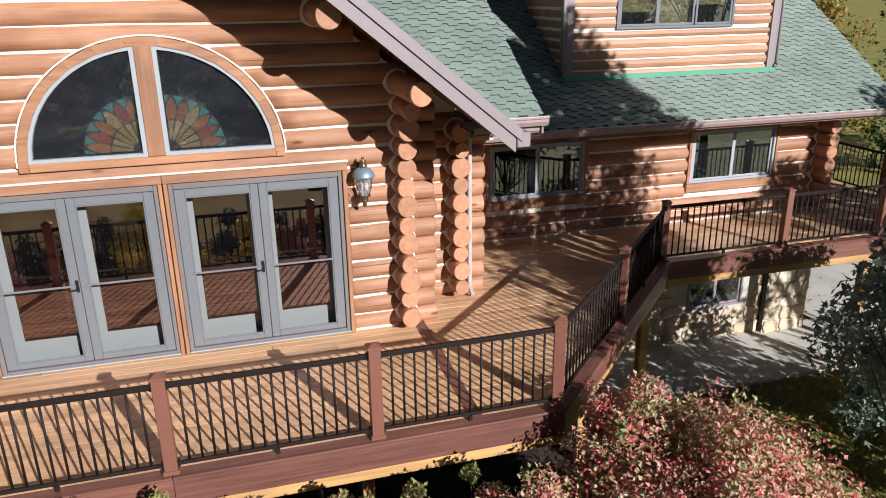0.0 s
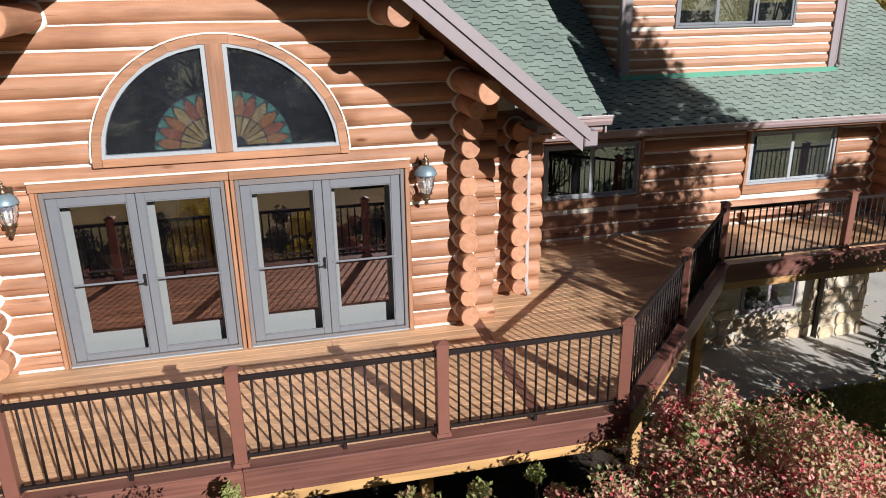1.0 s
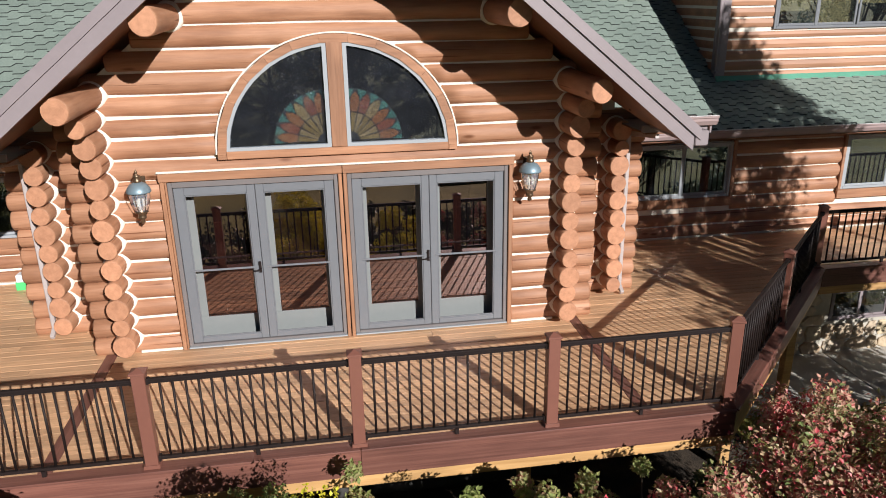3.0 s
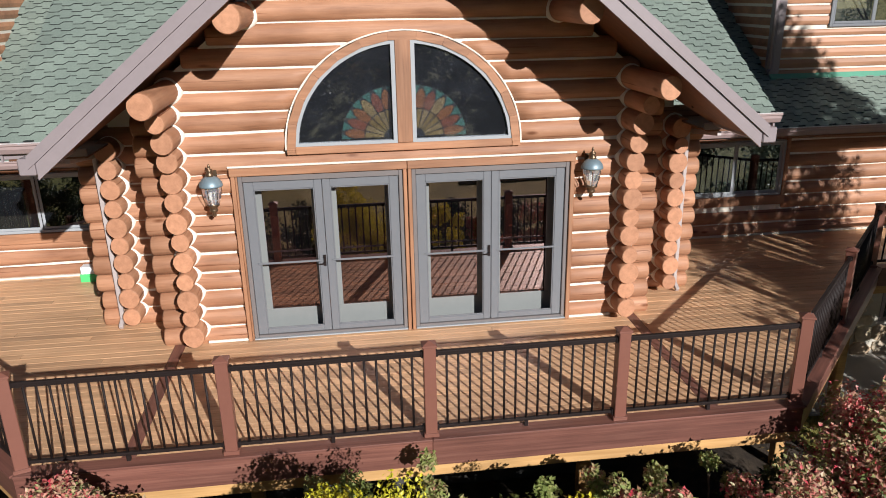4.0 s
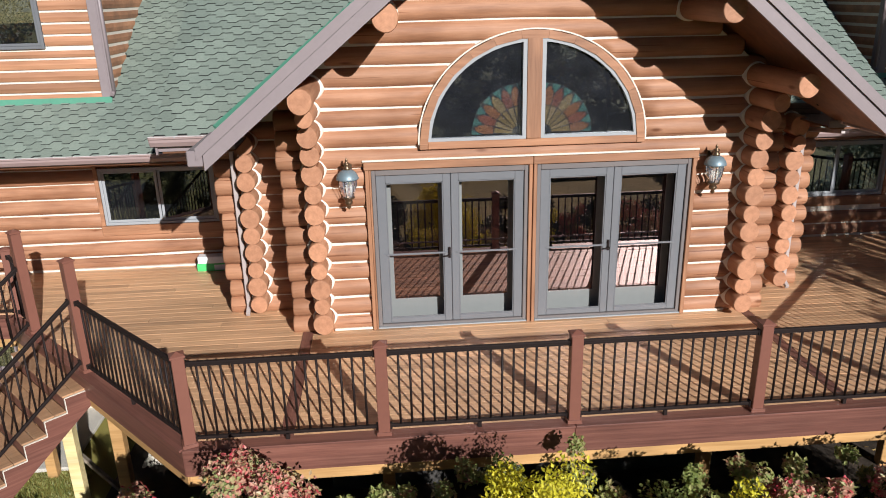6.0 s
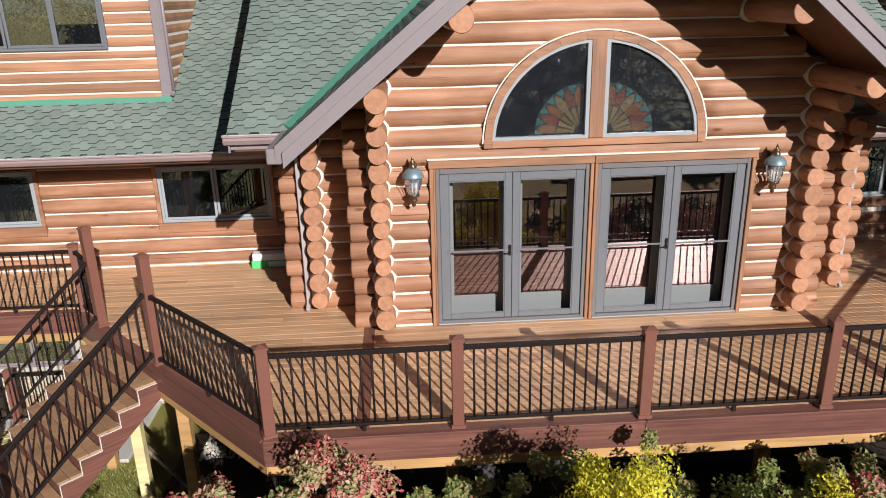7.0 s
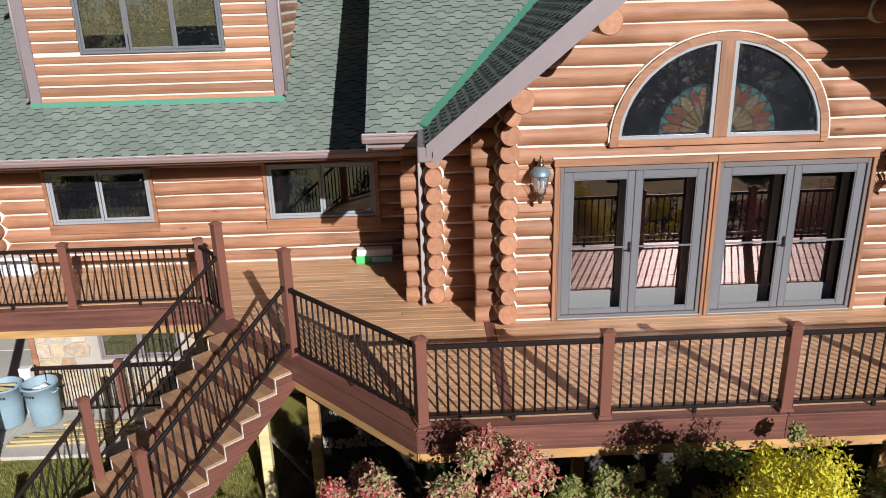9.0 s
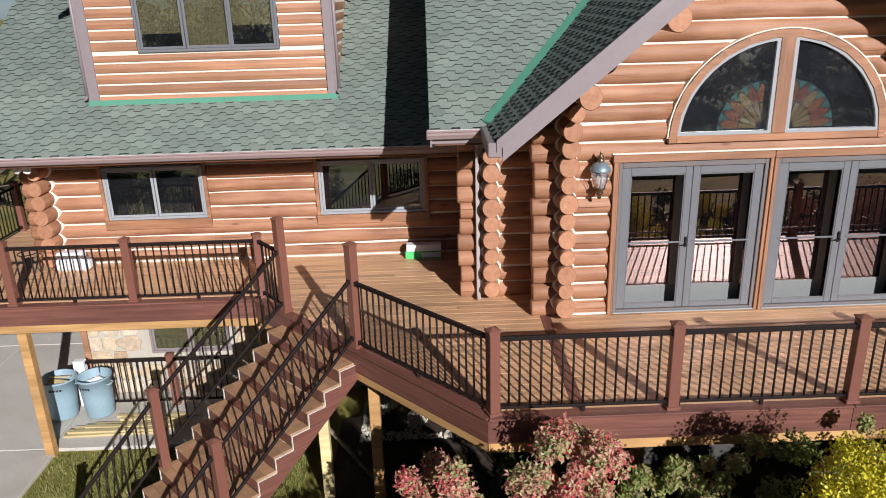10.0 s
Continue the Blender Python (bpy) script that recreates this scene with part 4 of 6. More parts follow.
vs = [(ARCH_X + x, y, ARCH_Z + z) for y in (8.682, 8.76) for x, z in ring]
w = n + 1
for q in range(n):
    g.add([vs[q], vs[q + 1], vs[w + q + 1], vs[w + q], vs[2 * w + q], vs[2 * w + q + 1], vs[3 * w + q + 1], vs[3 * w + q]],
          [[0, 3, 2, 1], [3, 7, 6, 2], [0, 1, 5, 4]])
part("chink_bead", g.weld(), CHINK, arch, "cream chinking bead round the arch")
gg = Geo()
gg.box((-0.61, -0.06, -0.092), (0.61, 0.06, 0.092), 0.006)
part("center_post", gg, TRIM, arch, m=pose(ARCH_X, 8.728, 2.53 + 0.612, 0, 90, 0))
for s in (-1, 1):
    leaf = thing("window_leaf", "", "")
    leaf.parent = arch

    def outline(r, x_in, zb, n=14):
        """One quarter of the arch from its outer foot to the middle post."""
        pts = []
        low, high = math.asin(zb / (ARCH_FLAT * r)), math.acos(x_in / r)
        for i in range(n + 1):
            a = low + (high - low) * i / n
            pts.append((ARCH_X + s * r * math.cos(a), ARCH_Z + ARCH_FLAT * r * math.sin(a)))
        pts.append((ARCH_X + s * x_in, ARCH_Z + zb))
        return pts
    o, i_ = outline(1.331, 0.094, 0.034), outline(1.290, 0.142, 0.072)
    g = Geo()
    n = len(o)
    vs = [(x, 8.680, z) for x, z in o] + [(x, 8.680, z) for x, z in i_] + [(x, 8.76, z) for x, z in o] + [(x, 8.76, z) for x, z in i_]
    fs = []
    for k in range(n):
        k2 = (k + 1) % n
        fs += [[k, k2, n + k2, n + k], [n + k, n + k2, 3 * n + k2, 3 * n + k], [k, k2, 2 * n + k2, 2 * n + k]]
    g.add(vs, fs)
    part("window_frame", g, VINYL, leaf, "pale grey sash frame")
    g = Geo()
    g.prism(i_, 1, 8.722, 8.727)
    # this pane's blue-grey reflection haze is part of its material
    pane = part("pane", g, ARCH_GLASS, leaf, "dark glass pane with reflection haze mixed into its colour")
    pane.visible_shadow = False


def slider_window(name, x0, x1, z0, z1, yw, parts=2, frame_mat=VINYL, sill=True, label="two-part sliding window with pale grey frame"):
    w = thing(name, label, "window", kind="structure")
    g = Geo()
    rect_frame(g, x0, x1, z0, z1, yw, yw + 0.10, 0.045)
    part("window_frame", g, frame_mat, w)
    wd = (x1 - x0 - 0.09) / parts
    for i in range(parts):
        a = x0 + 0.045 + wd * i
        sash = thing("sash", "", "")
        sash.parent = w
        g = Geo()
        dy = 0.012 + 0.026 * (i % 2)
        rect_frame(g, a + 0.002, a + wd - 0.002, z0 + 0.046, z1 - 0.046, yw + dy, yw + dy + 0.024, 0.042)
        part("sash_frame", g, frame_mat, sash)
        g = Geo()
        g.box((a + 0.045, yw + dy + 0.010, z0 + 0.09), (a + wd - 0.045, yw + dy + 0.015, z1 - 0.09), 0.001)
        pane = part("pane", g, WIN_GLASS, sash, "dark reflecting glass pane")
        pane.visible_shadow = False
    if sill:
        g = Geo()
        g.box((x0 - 0.07, yw - 0.03, z0 - 0.17), (x1 + 0.07, yw + 0.05, z0 - 0.004), 0.008)
        part("window_sill", g, TRIM, w, "stained flat board below the window")
    for a in (x0 - 0.062, x1 + 0.004):
        g = Geo()
        g.box((a, yw - 0.02, z0 - 0.002), (a + 0.058, yw + 0.05, z1 + 0.04), 0.005)
        if sill:
            part("side_trim", g, TRIM, w)
    return w


n_w = 1
for side in ("left", "right"):
    for (a, b, z0, z1) in WINDOWS[side]:
        slider_window("window_%d" % n_w, a, b, z0, z1, WING_Y - 0.115)
        n_w += 1
for side, (x0, x1, wx0, wx1, wz) in DORMERS.items():
    slider_window("window_%d" % n_w, wx0, wx1, wz, 4.95, 11.615, 3, GREY, False, "three-part grey dormer window")
    n_w += 1
    wd = (wx1 - wx0 - 0.09) / 3
    for i, low in enumerate((0.28, 0.03, 0.38)):
        g = Geo()
        a = wx0 + 0.045 + wd * i
        g.box((a + 0.01, 11.745, wz + low), (a + wd - 0.01, 11.752, 4.93), 0.002)
        g.box((a + 0.01, 11.742, wz + low), (a + wd - 0.01, 11.756, wz + low + 0.03), 0.003)
        solid("roller_shade", g, SHADE, "olive tan roller shade behind the dormer window", "roller shade", "roller shades")
    # back wall and floor coloured dark for the room's shade
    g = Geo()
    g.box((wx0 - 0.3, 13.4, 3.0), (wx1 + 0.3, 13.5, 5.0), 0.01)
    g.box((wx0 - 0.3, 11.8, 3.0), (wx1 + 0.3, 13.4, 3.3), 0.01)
    solid("wall_dormer_inside_" + side, g, INSIDE, "room behind the dormer window, coloured dark as if unlit", "wall", kind="structure")


# ---- deck ----
deck = thing("deck", "tan composite deck wrapping the log house with red-brown edge", "deck", kind="structure")
FY = 6.10
DIVIDERS = (-4.91, 1.135)


def deck_spans(y):
    if y < 9.70:
        lo, hi = -5.93 - (y - FY) * 0.924, 2.10 + (y - FY) * 0.989
        lo, hi = lo + 0.17, hi - 0.17
    elif y < 9.85:
        lo, hi = -9.1, 5.45
    else:
        lo, hi = -15.0, 12.2
    out = [(lo, hi)]
    if y < 8.72:
        cuts = [c for c in DIVIDERS if lo < c < hi]
        ends = [lo] + [q for c in cuts for q in (c - 0.0715, c + 0.0715)] + [hi]
        out = list(zip(ends[::2], ends[1::2]))
    for ylim, a, b in ((8.79, CX - BAY_X - 0.02, CX + BAY_X + 0.02), (9.58, CX - MID_X - 0.02, CX + MID_X + 0.02)):
        if y > ylim:
            out = [s for s0, s1 in out for s in ((s0, min(s1, a)), (max(s0, b), s1)) if s[1] - s[0] > 0.05]
    return out


BW = 0.1395
row = 0
y = FY + 0.15
while y < 11.62:
    yc = y + BW / 2
    for s0, s1 in deck_spans(yc):
        joints = [s0]
        x = s0 + (1.2 + (row * 1.9) % 4.6)
        while x < s1 - 0.6:
            joints.append(x)
            x += 4.88
        joints.append(s1)
        for a, b in zip(joints, joints[1:]):
            g = Geo()
            h = (b - a) / 2 - 0.0015
            g.box((-h, -BW / 2 + 0.003, -0.025), (h, BW / 2 - 0.003, 0), 0.0012)
            part("deck_board", g, DECK, deck, m=pose((a + b) / 2, yc, RNG.uniform(-0.0012, 0.0012)))
    y += BW
    row += 1
for xa, xb in ((-15.0, WING_L - 0.15), (WING_R + 0.15, 12.2)):
    for i in range(int((16 - 11.62) / BW)):
        g = Geo()
        h = (xb - xa) / 2
        g.box((-h, -BW / 2 + 0.003, -0.025), (h, BW / 2 - 0.003, 0), 0.0012)
        part("deck_board", g, DECK, deck, m=pose((xa + xb) / 2, y + BW * (i + 0.5), 0))
for c in DIVIDERS:
    g = Geo()
    h = (8.72 - FY - 0.152) / 2
    g.box((-h, -0.069, -0.025), (h, 0.069, 0.001), 0.004)
    part("divider_board", g, DECK_EDGE, deck, "red-brown divider board", pose(c, FY + 0.152 + h, 0, 0, 0, 90))
# outline of the deck: edge boards, fascia, rim beams
EDGE = [(-15.0, 9.70), (-9.26, 9.70), (-5.93, FY), (2.10, FY), (5.66, 9.70), (12.2, 9.70)]
for (a, b) in zip(EDGE, EDGE[1:]):
    pa, pb = Vector((*a, 0)), Vector((*b, 0))
    d = (pb - pa).normalized()
    inn = Vector((-d.y, d.x, 0))
    ln = (pb - pa).length
    n = max(1, round(ln / 4.0))
    for i in range(n):
        q0, q1 = pa + d * (ln * i / n + 0.002), pa + d * (ln * (i + 1) / n - 0.002)
        g = Geo()
        c = (q0 + q1) / 2
        m = Matrix((d, inn, Vector((0, 0, 1)))).transposed().to_4x4()
        m.translation = c
        h = (q1 - q0).length / 2
        g.box((-h - 0.0, -0.03, -0.022), (h + 0.0, 0.145, 0.005), 0.008)
        part("edge_board", g, DECK_EDGE, deck, "red-brown border board", m)
        g = Geo()
        g.box((-h, 0.0, -0.32), (h, 0.022, -0.024), 0.004)
        part("fascia_board", g, DECK_EDGE, deck, "red-brown fascia board", m)
    g = Geo()
    m = Matrix((d, inn, Vector((0, 0, 1)))).transposed().to_4x4()
    m.translation = (pa + pb) / 2
    g.box((-ln / 2, 0.03, -0.46), (ln / 2, 0.075, -0.03), 0.004)
    part("rim_beam", g, BEAM, deck, "yellow treated rim beam below the fascia", m)
g = Geo()
x = -14.6
while x < 12.1:
    y0 = 9.75
    if -9.2 < x < -5.93:
        y0 = FY + (-5.93 - x) / 0.924
    elif -5.93 <= x <= 2.1:
        y0 = FY
    elif 2.1 < x < 5.66:
        y0 = FY + (x - 2.1) / 0.989
    y1 = 8.75 if abs(x - CX) < BAY_X else (9.55 if abs(x - CX) < MID_X else 11.6)
    g.box((x - 0.02, y0 + 0.12, -0.26), (x + 0.02, y1, -0.03), 0.003)
    x += 0.4
part("joist_row", g, BEAM, deck, "treated joists under the boards")


# ---- railing ----
def make_post(name="railing_post", top=1.0, low=0.0, label="red-brown composite railing post with pyramid cap"):
    p = thing(name, label, "railing post", "deck railing posts")
    g = Geo()
    g.box((-0.061, -0.061, low), (0.061, 0.061, top), 0.006)
    part("sleeve", g, POST, p)
    g = Geo()
    g.box((-0.074, -0.074, top), (0.074, 0.074, top + 0.022), 0.005)
    vs = [(-0.068, -0.068, top + 0.022), (0.068, -0.068, top + 0.022), (0.068, 0.068, top + 0.022), (-0.068, 0.068, top + 0.022), (0, 0, top + 0.055)]
    g.add(vs, [[0, 1, 4], [1, 2, 4], [2, 3, 4], [3, 0, 4]])
    part("cap", g, POST, p, "pyramid post cap")
    g = Geo()
    for lo, hi in (((-0.076, -0.076, low), (0.076, -0.061, low + 0.04)), ((-0.076, 0.061, low), (0.076, 0.076, low + 0.04)),
                   ((-0.076, -0.061, low), (-0.061, 0.061, low + 0.04)), ((0.061, -0.061, low), (0.076, 0.061, low + 0.04))):
        g.box(lo, hi, 0.004)
    part("base_trim", g, POST, p)
    return p


BAL_MESH = Geo().tube((0, 0, 0), (0, 0, 1), 0.0125, 8).mesh("baluster", BLACK)


def rail_section(p, q, z0=0.0, z1=0.0, label="black metal railing section with round balusters", foot=True):
    """Railing between two posts; z0 and z1 are the floor heights at its ends."""
    p, q = Vector((*p, z0)), Vector((*q, z1))
    flat = Vector((q.x - p.x, q.y - p.y, 0))
    ln = flat.length
    d = flat.normalized()
    rs = (z1 - z0) / ln
    r = thing("railing_section", label, "railing", "deck railing sections", m=Matrix.Translation(p))
    a, b = d * 0.062, d * (ln - 0.062)
    up = lambda v, z: Vector((v.x, v.y, v.dot(d) * rs + z))
    top, low = 0.93, 0.085
    if abs(rs) > 0.05:
        top, low = 1.0, 0.19
    g = Geo()
    g.bar(up(a, top), up(b, top), 0.048, 0.028, c=0.008)
    g.bar(up(a, top - 0.026), up(b, top - 0.026), 0.034, 0.025, c=0.003)
    upper = part("top_rail", g, BLACK, r)
    g = Geo()
    g.bar(up(a, low), up(b, low), 0.040, 0.032, c=0.004)
    lower = part("bottom_rail", g, BLACK, r)
    n = max(2, round((ln - 0.11) / 0.1165) - 1)
    for i in range(n):
        v = d * (0.055 + (ln - 0.11) * (i + 1) / (n + 1))
        m = Matrix.Translation(up(v, low)) @ Matrix.Diagonal((1, 1, top - low - 0.02, 1))
        part("baluster", BAL_MESH, None, r, m=m)
    if foot and abs(rs) < 0.05 and ln > 1.2:
        g = Geo()
        v = d * (ln / 2)
        g.box((v.x - 0.02, v.y - 0.02, 0.005), (v.x + 0.02, v.y + 0.02, low), 0.004)
        part("support_foot", g, BLACK, lower)
    for v in (a, b):
        dd = d if v is a else -d
        for zz in (top - 0.012, low):
            g = Geo()
            u = up(v, zz)
            g.bar(u - dd * 0.002, u + dd * 0.022, 0.062, 0.062, c=0.004)
            part("bracket", g, BLACK, lower if zz == low else upper)
    return r


POST_A = make_post()
FRONT = [(-5.87, 6.19), (-3.90, 6.19), (-1.92, 6.19), (0.06, 6.19), (2.04, 6.19)]
RIGHT = [(3.80, 7.98), (5.56, 9.79), (7.93, 9.79), (10.0, 9.79), (12.1, 9.79)]
LEFT = [(-9.14, 9.79), (-11.13, 9.79), (-12.98, 9.79), (-14.9, 9.79)]
TALL_A, TALL_B = (-7.52, 7.95), (-8.67, 9.19)
POST_A.matrix_basis = pose(*FRONT[0], 0.005, 0, 0, 21)
for i, (x, y) in enumerate(FRONT[1:] + RIGHT + LEFT):
    copy_thing(POST_A, pose(x, y, 0.005, 0, 0, (0, 0, 0, -21, -45, -20, 0, 0, 0, 20, 0, 0, 0)[i]))
for chain in (FRONT, [FRONT[-1]] + RIGHT, LEFT):
    for a, b in zip(chain, chain[1:]):
        rail_section(a, b)
rail_section(FRONT[0], TALL_A)
rail_section(LEFT[0], TALL_B, foot=False)
# side railings behind the house corners
for x in (-14.9, 12.1):
    for y0, y1 in ((9.79, 11.8), (11.8, 13.8), (13.8, 15.8)):
        rail_section((x, y0), (x, y1))
        copy_thing(POST_A, pose(x, y1, 0.005))

# ---- stairs ----
TALL = make_post("newel_post", 1.42, 0.0, "tall red-brown composite newel post at the stair head")
TALL.matrix_basis = pose(*TALL_A, 0.005, 0, 0, 45)
copy_thing(TALL, pose(*TALL_B, 0.005, 0, 0, 45))
stair = thing("stair", "straight composite stair with brown treads and red-brown stringers", "stair", kind="structure")
E_W = (Vector(TALL_B) - Vector(TALL_A))
W_ST = E_W.length
ex = E_W.normalized()                      # across the stair, from the front newel to the rear one
dn = Vector((-ex.y, ex.x)) if Vector((-ex.y, ex.x)).dot(Vector((-1, -1))) > 0 else Vector((ex.y, -ex.x))
RISE, RUN = 0.199, 0.2655
NST = 13
ST_M = Matrix(((dn.x, ex.x, 0, TALL_A[0]), (dn.y, ex.y, 0, TALL_A[1]), (0, 0, 1, 0), (0, 0, 0, 1)))
RUN0 = 0.072
for i in range(NST):
    zt = -RISE * (i + 1)
    x0 = RUN0 + RUN * i
    for j in range(2):
        g = Geo()
        g.box((x0 - 0.0 + j * 0.142, -0.02, zt - 0.026), (x0 + j * 0.142 + 0.138, W_ST + 0.02, zt), 0.005)
        part("tread_board", g, TREAD, stair, m=ST_M)
    g = Geo()
    g.box((x0 - 0.018, 0.0, zt + 0.002), (x0 - 0.002, W_ST, zt + RISE - 0.028), 0.002)
    part("riser_board", g, DECK_EDGE, stair, m=ST_M)
for y in (-0.045, W_ST + 0.022):
    g = Geo()
    pts = [(0.0, -0.03)]
    for i in range(NST):
        pts += [(RUN0 + RUN * i, -RISE * i - 0.03), (RUN0 + RUN * i, -RISE * (i + 1) - 0.03)]
    pts += [(RUN0 + RUN * NST, -RISE * NST - 0.03), (RUN0 + RUN * NST, GROUND), (RUN0 + RUN * NST - 0.3, GROUND), (0.0, -0.40)]
    g.prism(pts, 1, y, y + 0.022)
    part("stringer", g, DECK_EDGE, stair, "red-brown sawtooth stringer", m=ST_M)
    g = Geo()
    for i in range(NST):
        z = -RISE * (i + 1) - 0.03
        g.box((RUN0 + RUN * i, y - 0.004, z), (RUN0 + RUN * (i + 1), y + 0.026, z + 0.006), 0.002)
        g.box((RUN0 + RUN * i - 0.004, y - 0.004, z + 0.006), (RUN0 + RUN * i + 0.004, y + 0.026, z + RISE), 0.002)
    part("stringer_edge", g, CHINK, stair, "pale cut edge of the stringer", m=ST_M)


def on_stair(x, y):
    p = ST_M @ Vector((x, y, 0))
    return (p.x, p.y)


STEP_RUN = 2.12
SLOPE = -RISE / RUN
mids = [on_stair(STEP_RUN, 0.0), on_stair(STEP_RUN, W_ST)]
ends = [on_stair(RUN0 + RUN * NST, 0.0), on_stair(RUN0 + RUN * NST, W_ST)]
z_mid, z_end = SLOPE * (STEP_RUN - RUN0) - 0.02, GROUND + 0.1
MIDP = make_post("newel_post", 1.12, -0.1, "red-brown composite newel post on the stair")
MIDP.matrix_basis = pose(*mids[0], z_mid, 0, 0, 45)
copy_thing(MIDP, pose(*mids[1], z_mid, 0, 0, 45))
copy_thing(MIDP, pose(*ends[0], z_end, 0, 0, 45))
copy_thing(MIDP, pose(*ends[1], z_end, 0, 0, 45))
for i, t in ((0, TALL_A), (1, TALL_B)):
    rail_section(t, mids[i], 0.0, z_mid, "black metal stair railing with round balusters")
    rail_section(mids[i], ends[i], z_mid, z_end - 0.1, "black metal stair railing with round balusters")


# ---- deck supports ----
def support_post(x, y, top, mat, label, s=0.075, lean=None):
    g = Geo()
    g.bar((x, y, GROUND - 0.05), (x, y, top), 2 * s, 2 * s, c=0.008, roll_up=(0, 1, 0))
    return solid("deck_post", g, mat, label, "post", "deck support posts")


for x, y in ((-7.35, 8.05), (-9.2, 9.85), (-13.0, 9.86), (-3.9, 7.3), (0.1, 7.3), (3.6, 8.6), (5.35, 9.84), (9.9, 9.86), (-14.8, 9.86)):
    support_post(x, y, -0.5, BEAM, "yellow treated wooden post carrying the deck")
for x, y in ((-8.15, 8.45),):
    support_post(x, y, -0.6, PALE_WOOD, "pale new wooden post under the stair head", 0.075)
g = Geo()
g.bar((-7.45, 8.7, GROUND + 0.05), (-8.25, 8.55, GROUND + 1.35), 0.09, 0.04)
solid("brace_board", g, WEATHERED, "weathered board leaning under the stair", "board")


# ---- basement wall ----
def stone_wall(name, x0, x1, y, holes):
    wall = thing(name, "cream and tan fieldstone basement wall", "stone wall", kind="structure")
    g = Geo()
    panel_with_gaps(g, x0, x1, GROUND - 0.1, lambda x: -0.26, [(p, q, flat(a), flat(b)) for p, q, a, b in holes], y, y + 0.12, 0.1)
    part("mortar", g, MORTAR, wall)
    rr = random.Random(5)
    z = GROUND + 0.02
    row = 0
    while z < -0.35:
        h = rr.uniform(0.2, 0.34)
        x = x0 + rr.uniform(-0.2, 0)
        while x < x1:
            w = rr.uniform(0.22, 0.52)
            a, b, c, d = x + 0.004, x + w - 0.004, z + 0.004, min(z + h - 0.004, -0.27)
            x += w
            a, b = max(a, x0), min(b, x1)
            if b - a < 0.06 or d - c < 0.06 or any(a < q + 0.03 and b > p - 0.03 and c < zb + 0.03 and d > za - 0.03 for p, q, za, zb in holes):
                continue
            n = rr.choice((6, 7, 8))
            cx, cz = (a + b) / 2, (c + d) / 2
            pts = []
            for i in range(n):
                an = 2 * math.pi * (i + rr.uniform(-0.25, 0.25)) / n
                ux, uz = math.cos(an), math.sin(an)
                f = 1 / max(abs(ux), abs(uz)) ** 0.8
                pts.append((ux * f * (b - a) / 2 * rr.uniform(0.94, 1.06), uz * f * (d - c) / 2 * rr.uniform(0.94, 1.10)))
            dep = rr.uniform(0.018, 0.045)
            vs = [(px, 0.01, pz) for px, pz in pts] + [(px * 0.97, -dep * 0.75, pz * 0.97) for px, pz in pts] + [(px * 0.85, -dep, pz * 0.85) for px, pz in pts]
            fs = [[k * n + i, k * n + (i + 1) % n, (k + 1) * n + (i + 1) % n, (k + 1) * n + i] for k in range(2) for i in range(n)] + [[2 * n + i for i in range(n)]]
            gs = Geo().convex(vs, fs)
            part("stone", gs, STONE, wall, m=pose(cx, y, cz))
        z += h
        row += 1
    return wall


stone_wall("wall_basement_right", 3.6, 9.35, 11.78, [(7.55, 8.87, -2.03, -1.36)])
stone_wall("wall_basement_corner", 9.36, 10.4, 11.62, [])
stone_wall("wall_basement_left", -13.0, -7.6, 11.78, [(-11.85, -10.35, -1.9, -1.1)])
slider_window("window_9", 7.55, 8.87, -2.03, -1.36, 11.76, 2, TAUPE, False, "basement window with pale frame")
slider_window("window_10", -11.85, -10.35, -1.9, -1.1, 11.76, 2, TAUPE, False, "basement window with pale frame")
for a, b, z0, z1 in ((7.55, 8.87, -2.03, -1.36), (-11.85, -10.35, -1.9, -1.1)):
    g = Geo()
    g.box((a + 0.03, 11.885, z0), (b - 0.03, 11.895, z1), 0.002)
    solid("window_blind", g, SHADE, "tan blind closed behind the basement window", "blind", "basement blinds")
# foundation, coloured near black to stand for under-deck shade
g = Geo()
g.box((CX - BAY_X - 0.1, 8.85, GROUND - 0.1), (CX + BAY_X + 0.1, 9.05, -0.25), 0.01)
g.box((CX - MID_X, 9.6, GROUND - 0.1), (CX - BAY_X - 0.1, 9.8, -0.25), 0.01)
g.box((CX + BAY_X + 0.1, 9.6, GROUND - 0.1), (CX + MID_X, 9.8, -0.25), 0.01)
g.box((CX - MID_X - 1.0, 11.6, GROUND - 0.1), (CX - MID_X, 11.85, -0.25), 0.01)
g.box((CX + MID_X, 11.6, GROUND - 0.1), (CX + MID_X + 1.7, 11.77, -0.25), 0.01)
solid("foundation", g, DARK_BLOCK, "foundation wall under the bay, under-deck shade put in its dark colour", "foundation", kind="structure")


# ---- plants ----
def leaf_shape(rng, size):
    """A folded, pointed leaf of four triangles about the origin, along y."""
    w, l = size * rng.uniform(0.38, 0.52), size * rng.uniform(0.85, 1.15)
    k = size * 0.12
    return [(0, 0, 0), (w * 0.9, l * 0.45, k), (0, l, -k), (-w * 0.9, l * 0.45, k), (0, l * 0.45, -k * 0.4)], [[0, 1, 4], [1, 2, 4], [2, 3, 4], [3, 0, 4]]


MAPLE_A = np.radians([-150, -105, -62, -32, 0, 32, 62, 105, 150])
MAPLE_R = np.array([0.42, 0.30, 0.82, 0.45, 1.0, 0.45, 0.82, 0.30, 0.42]) * 0.62


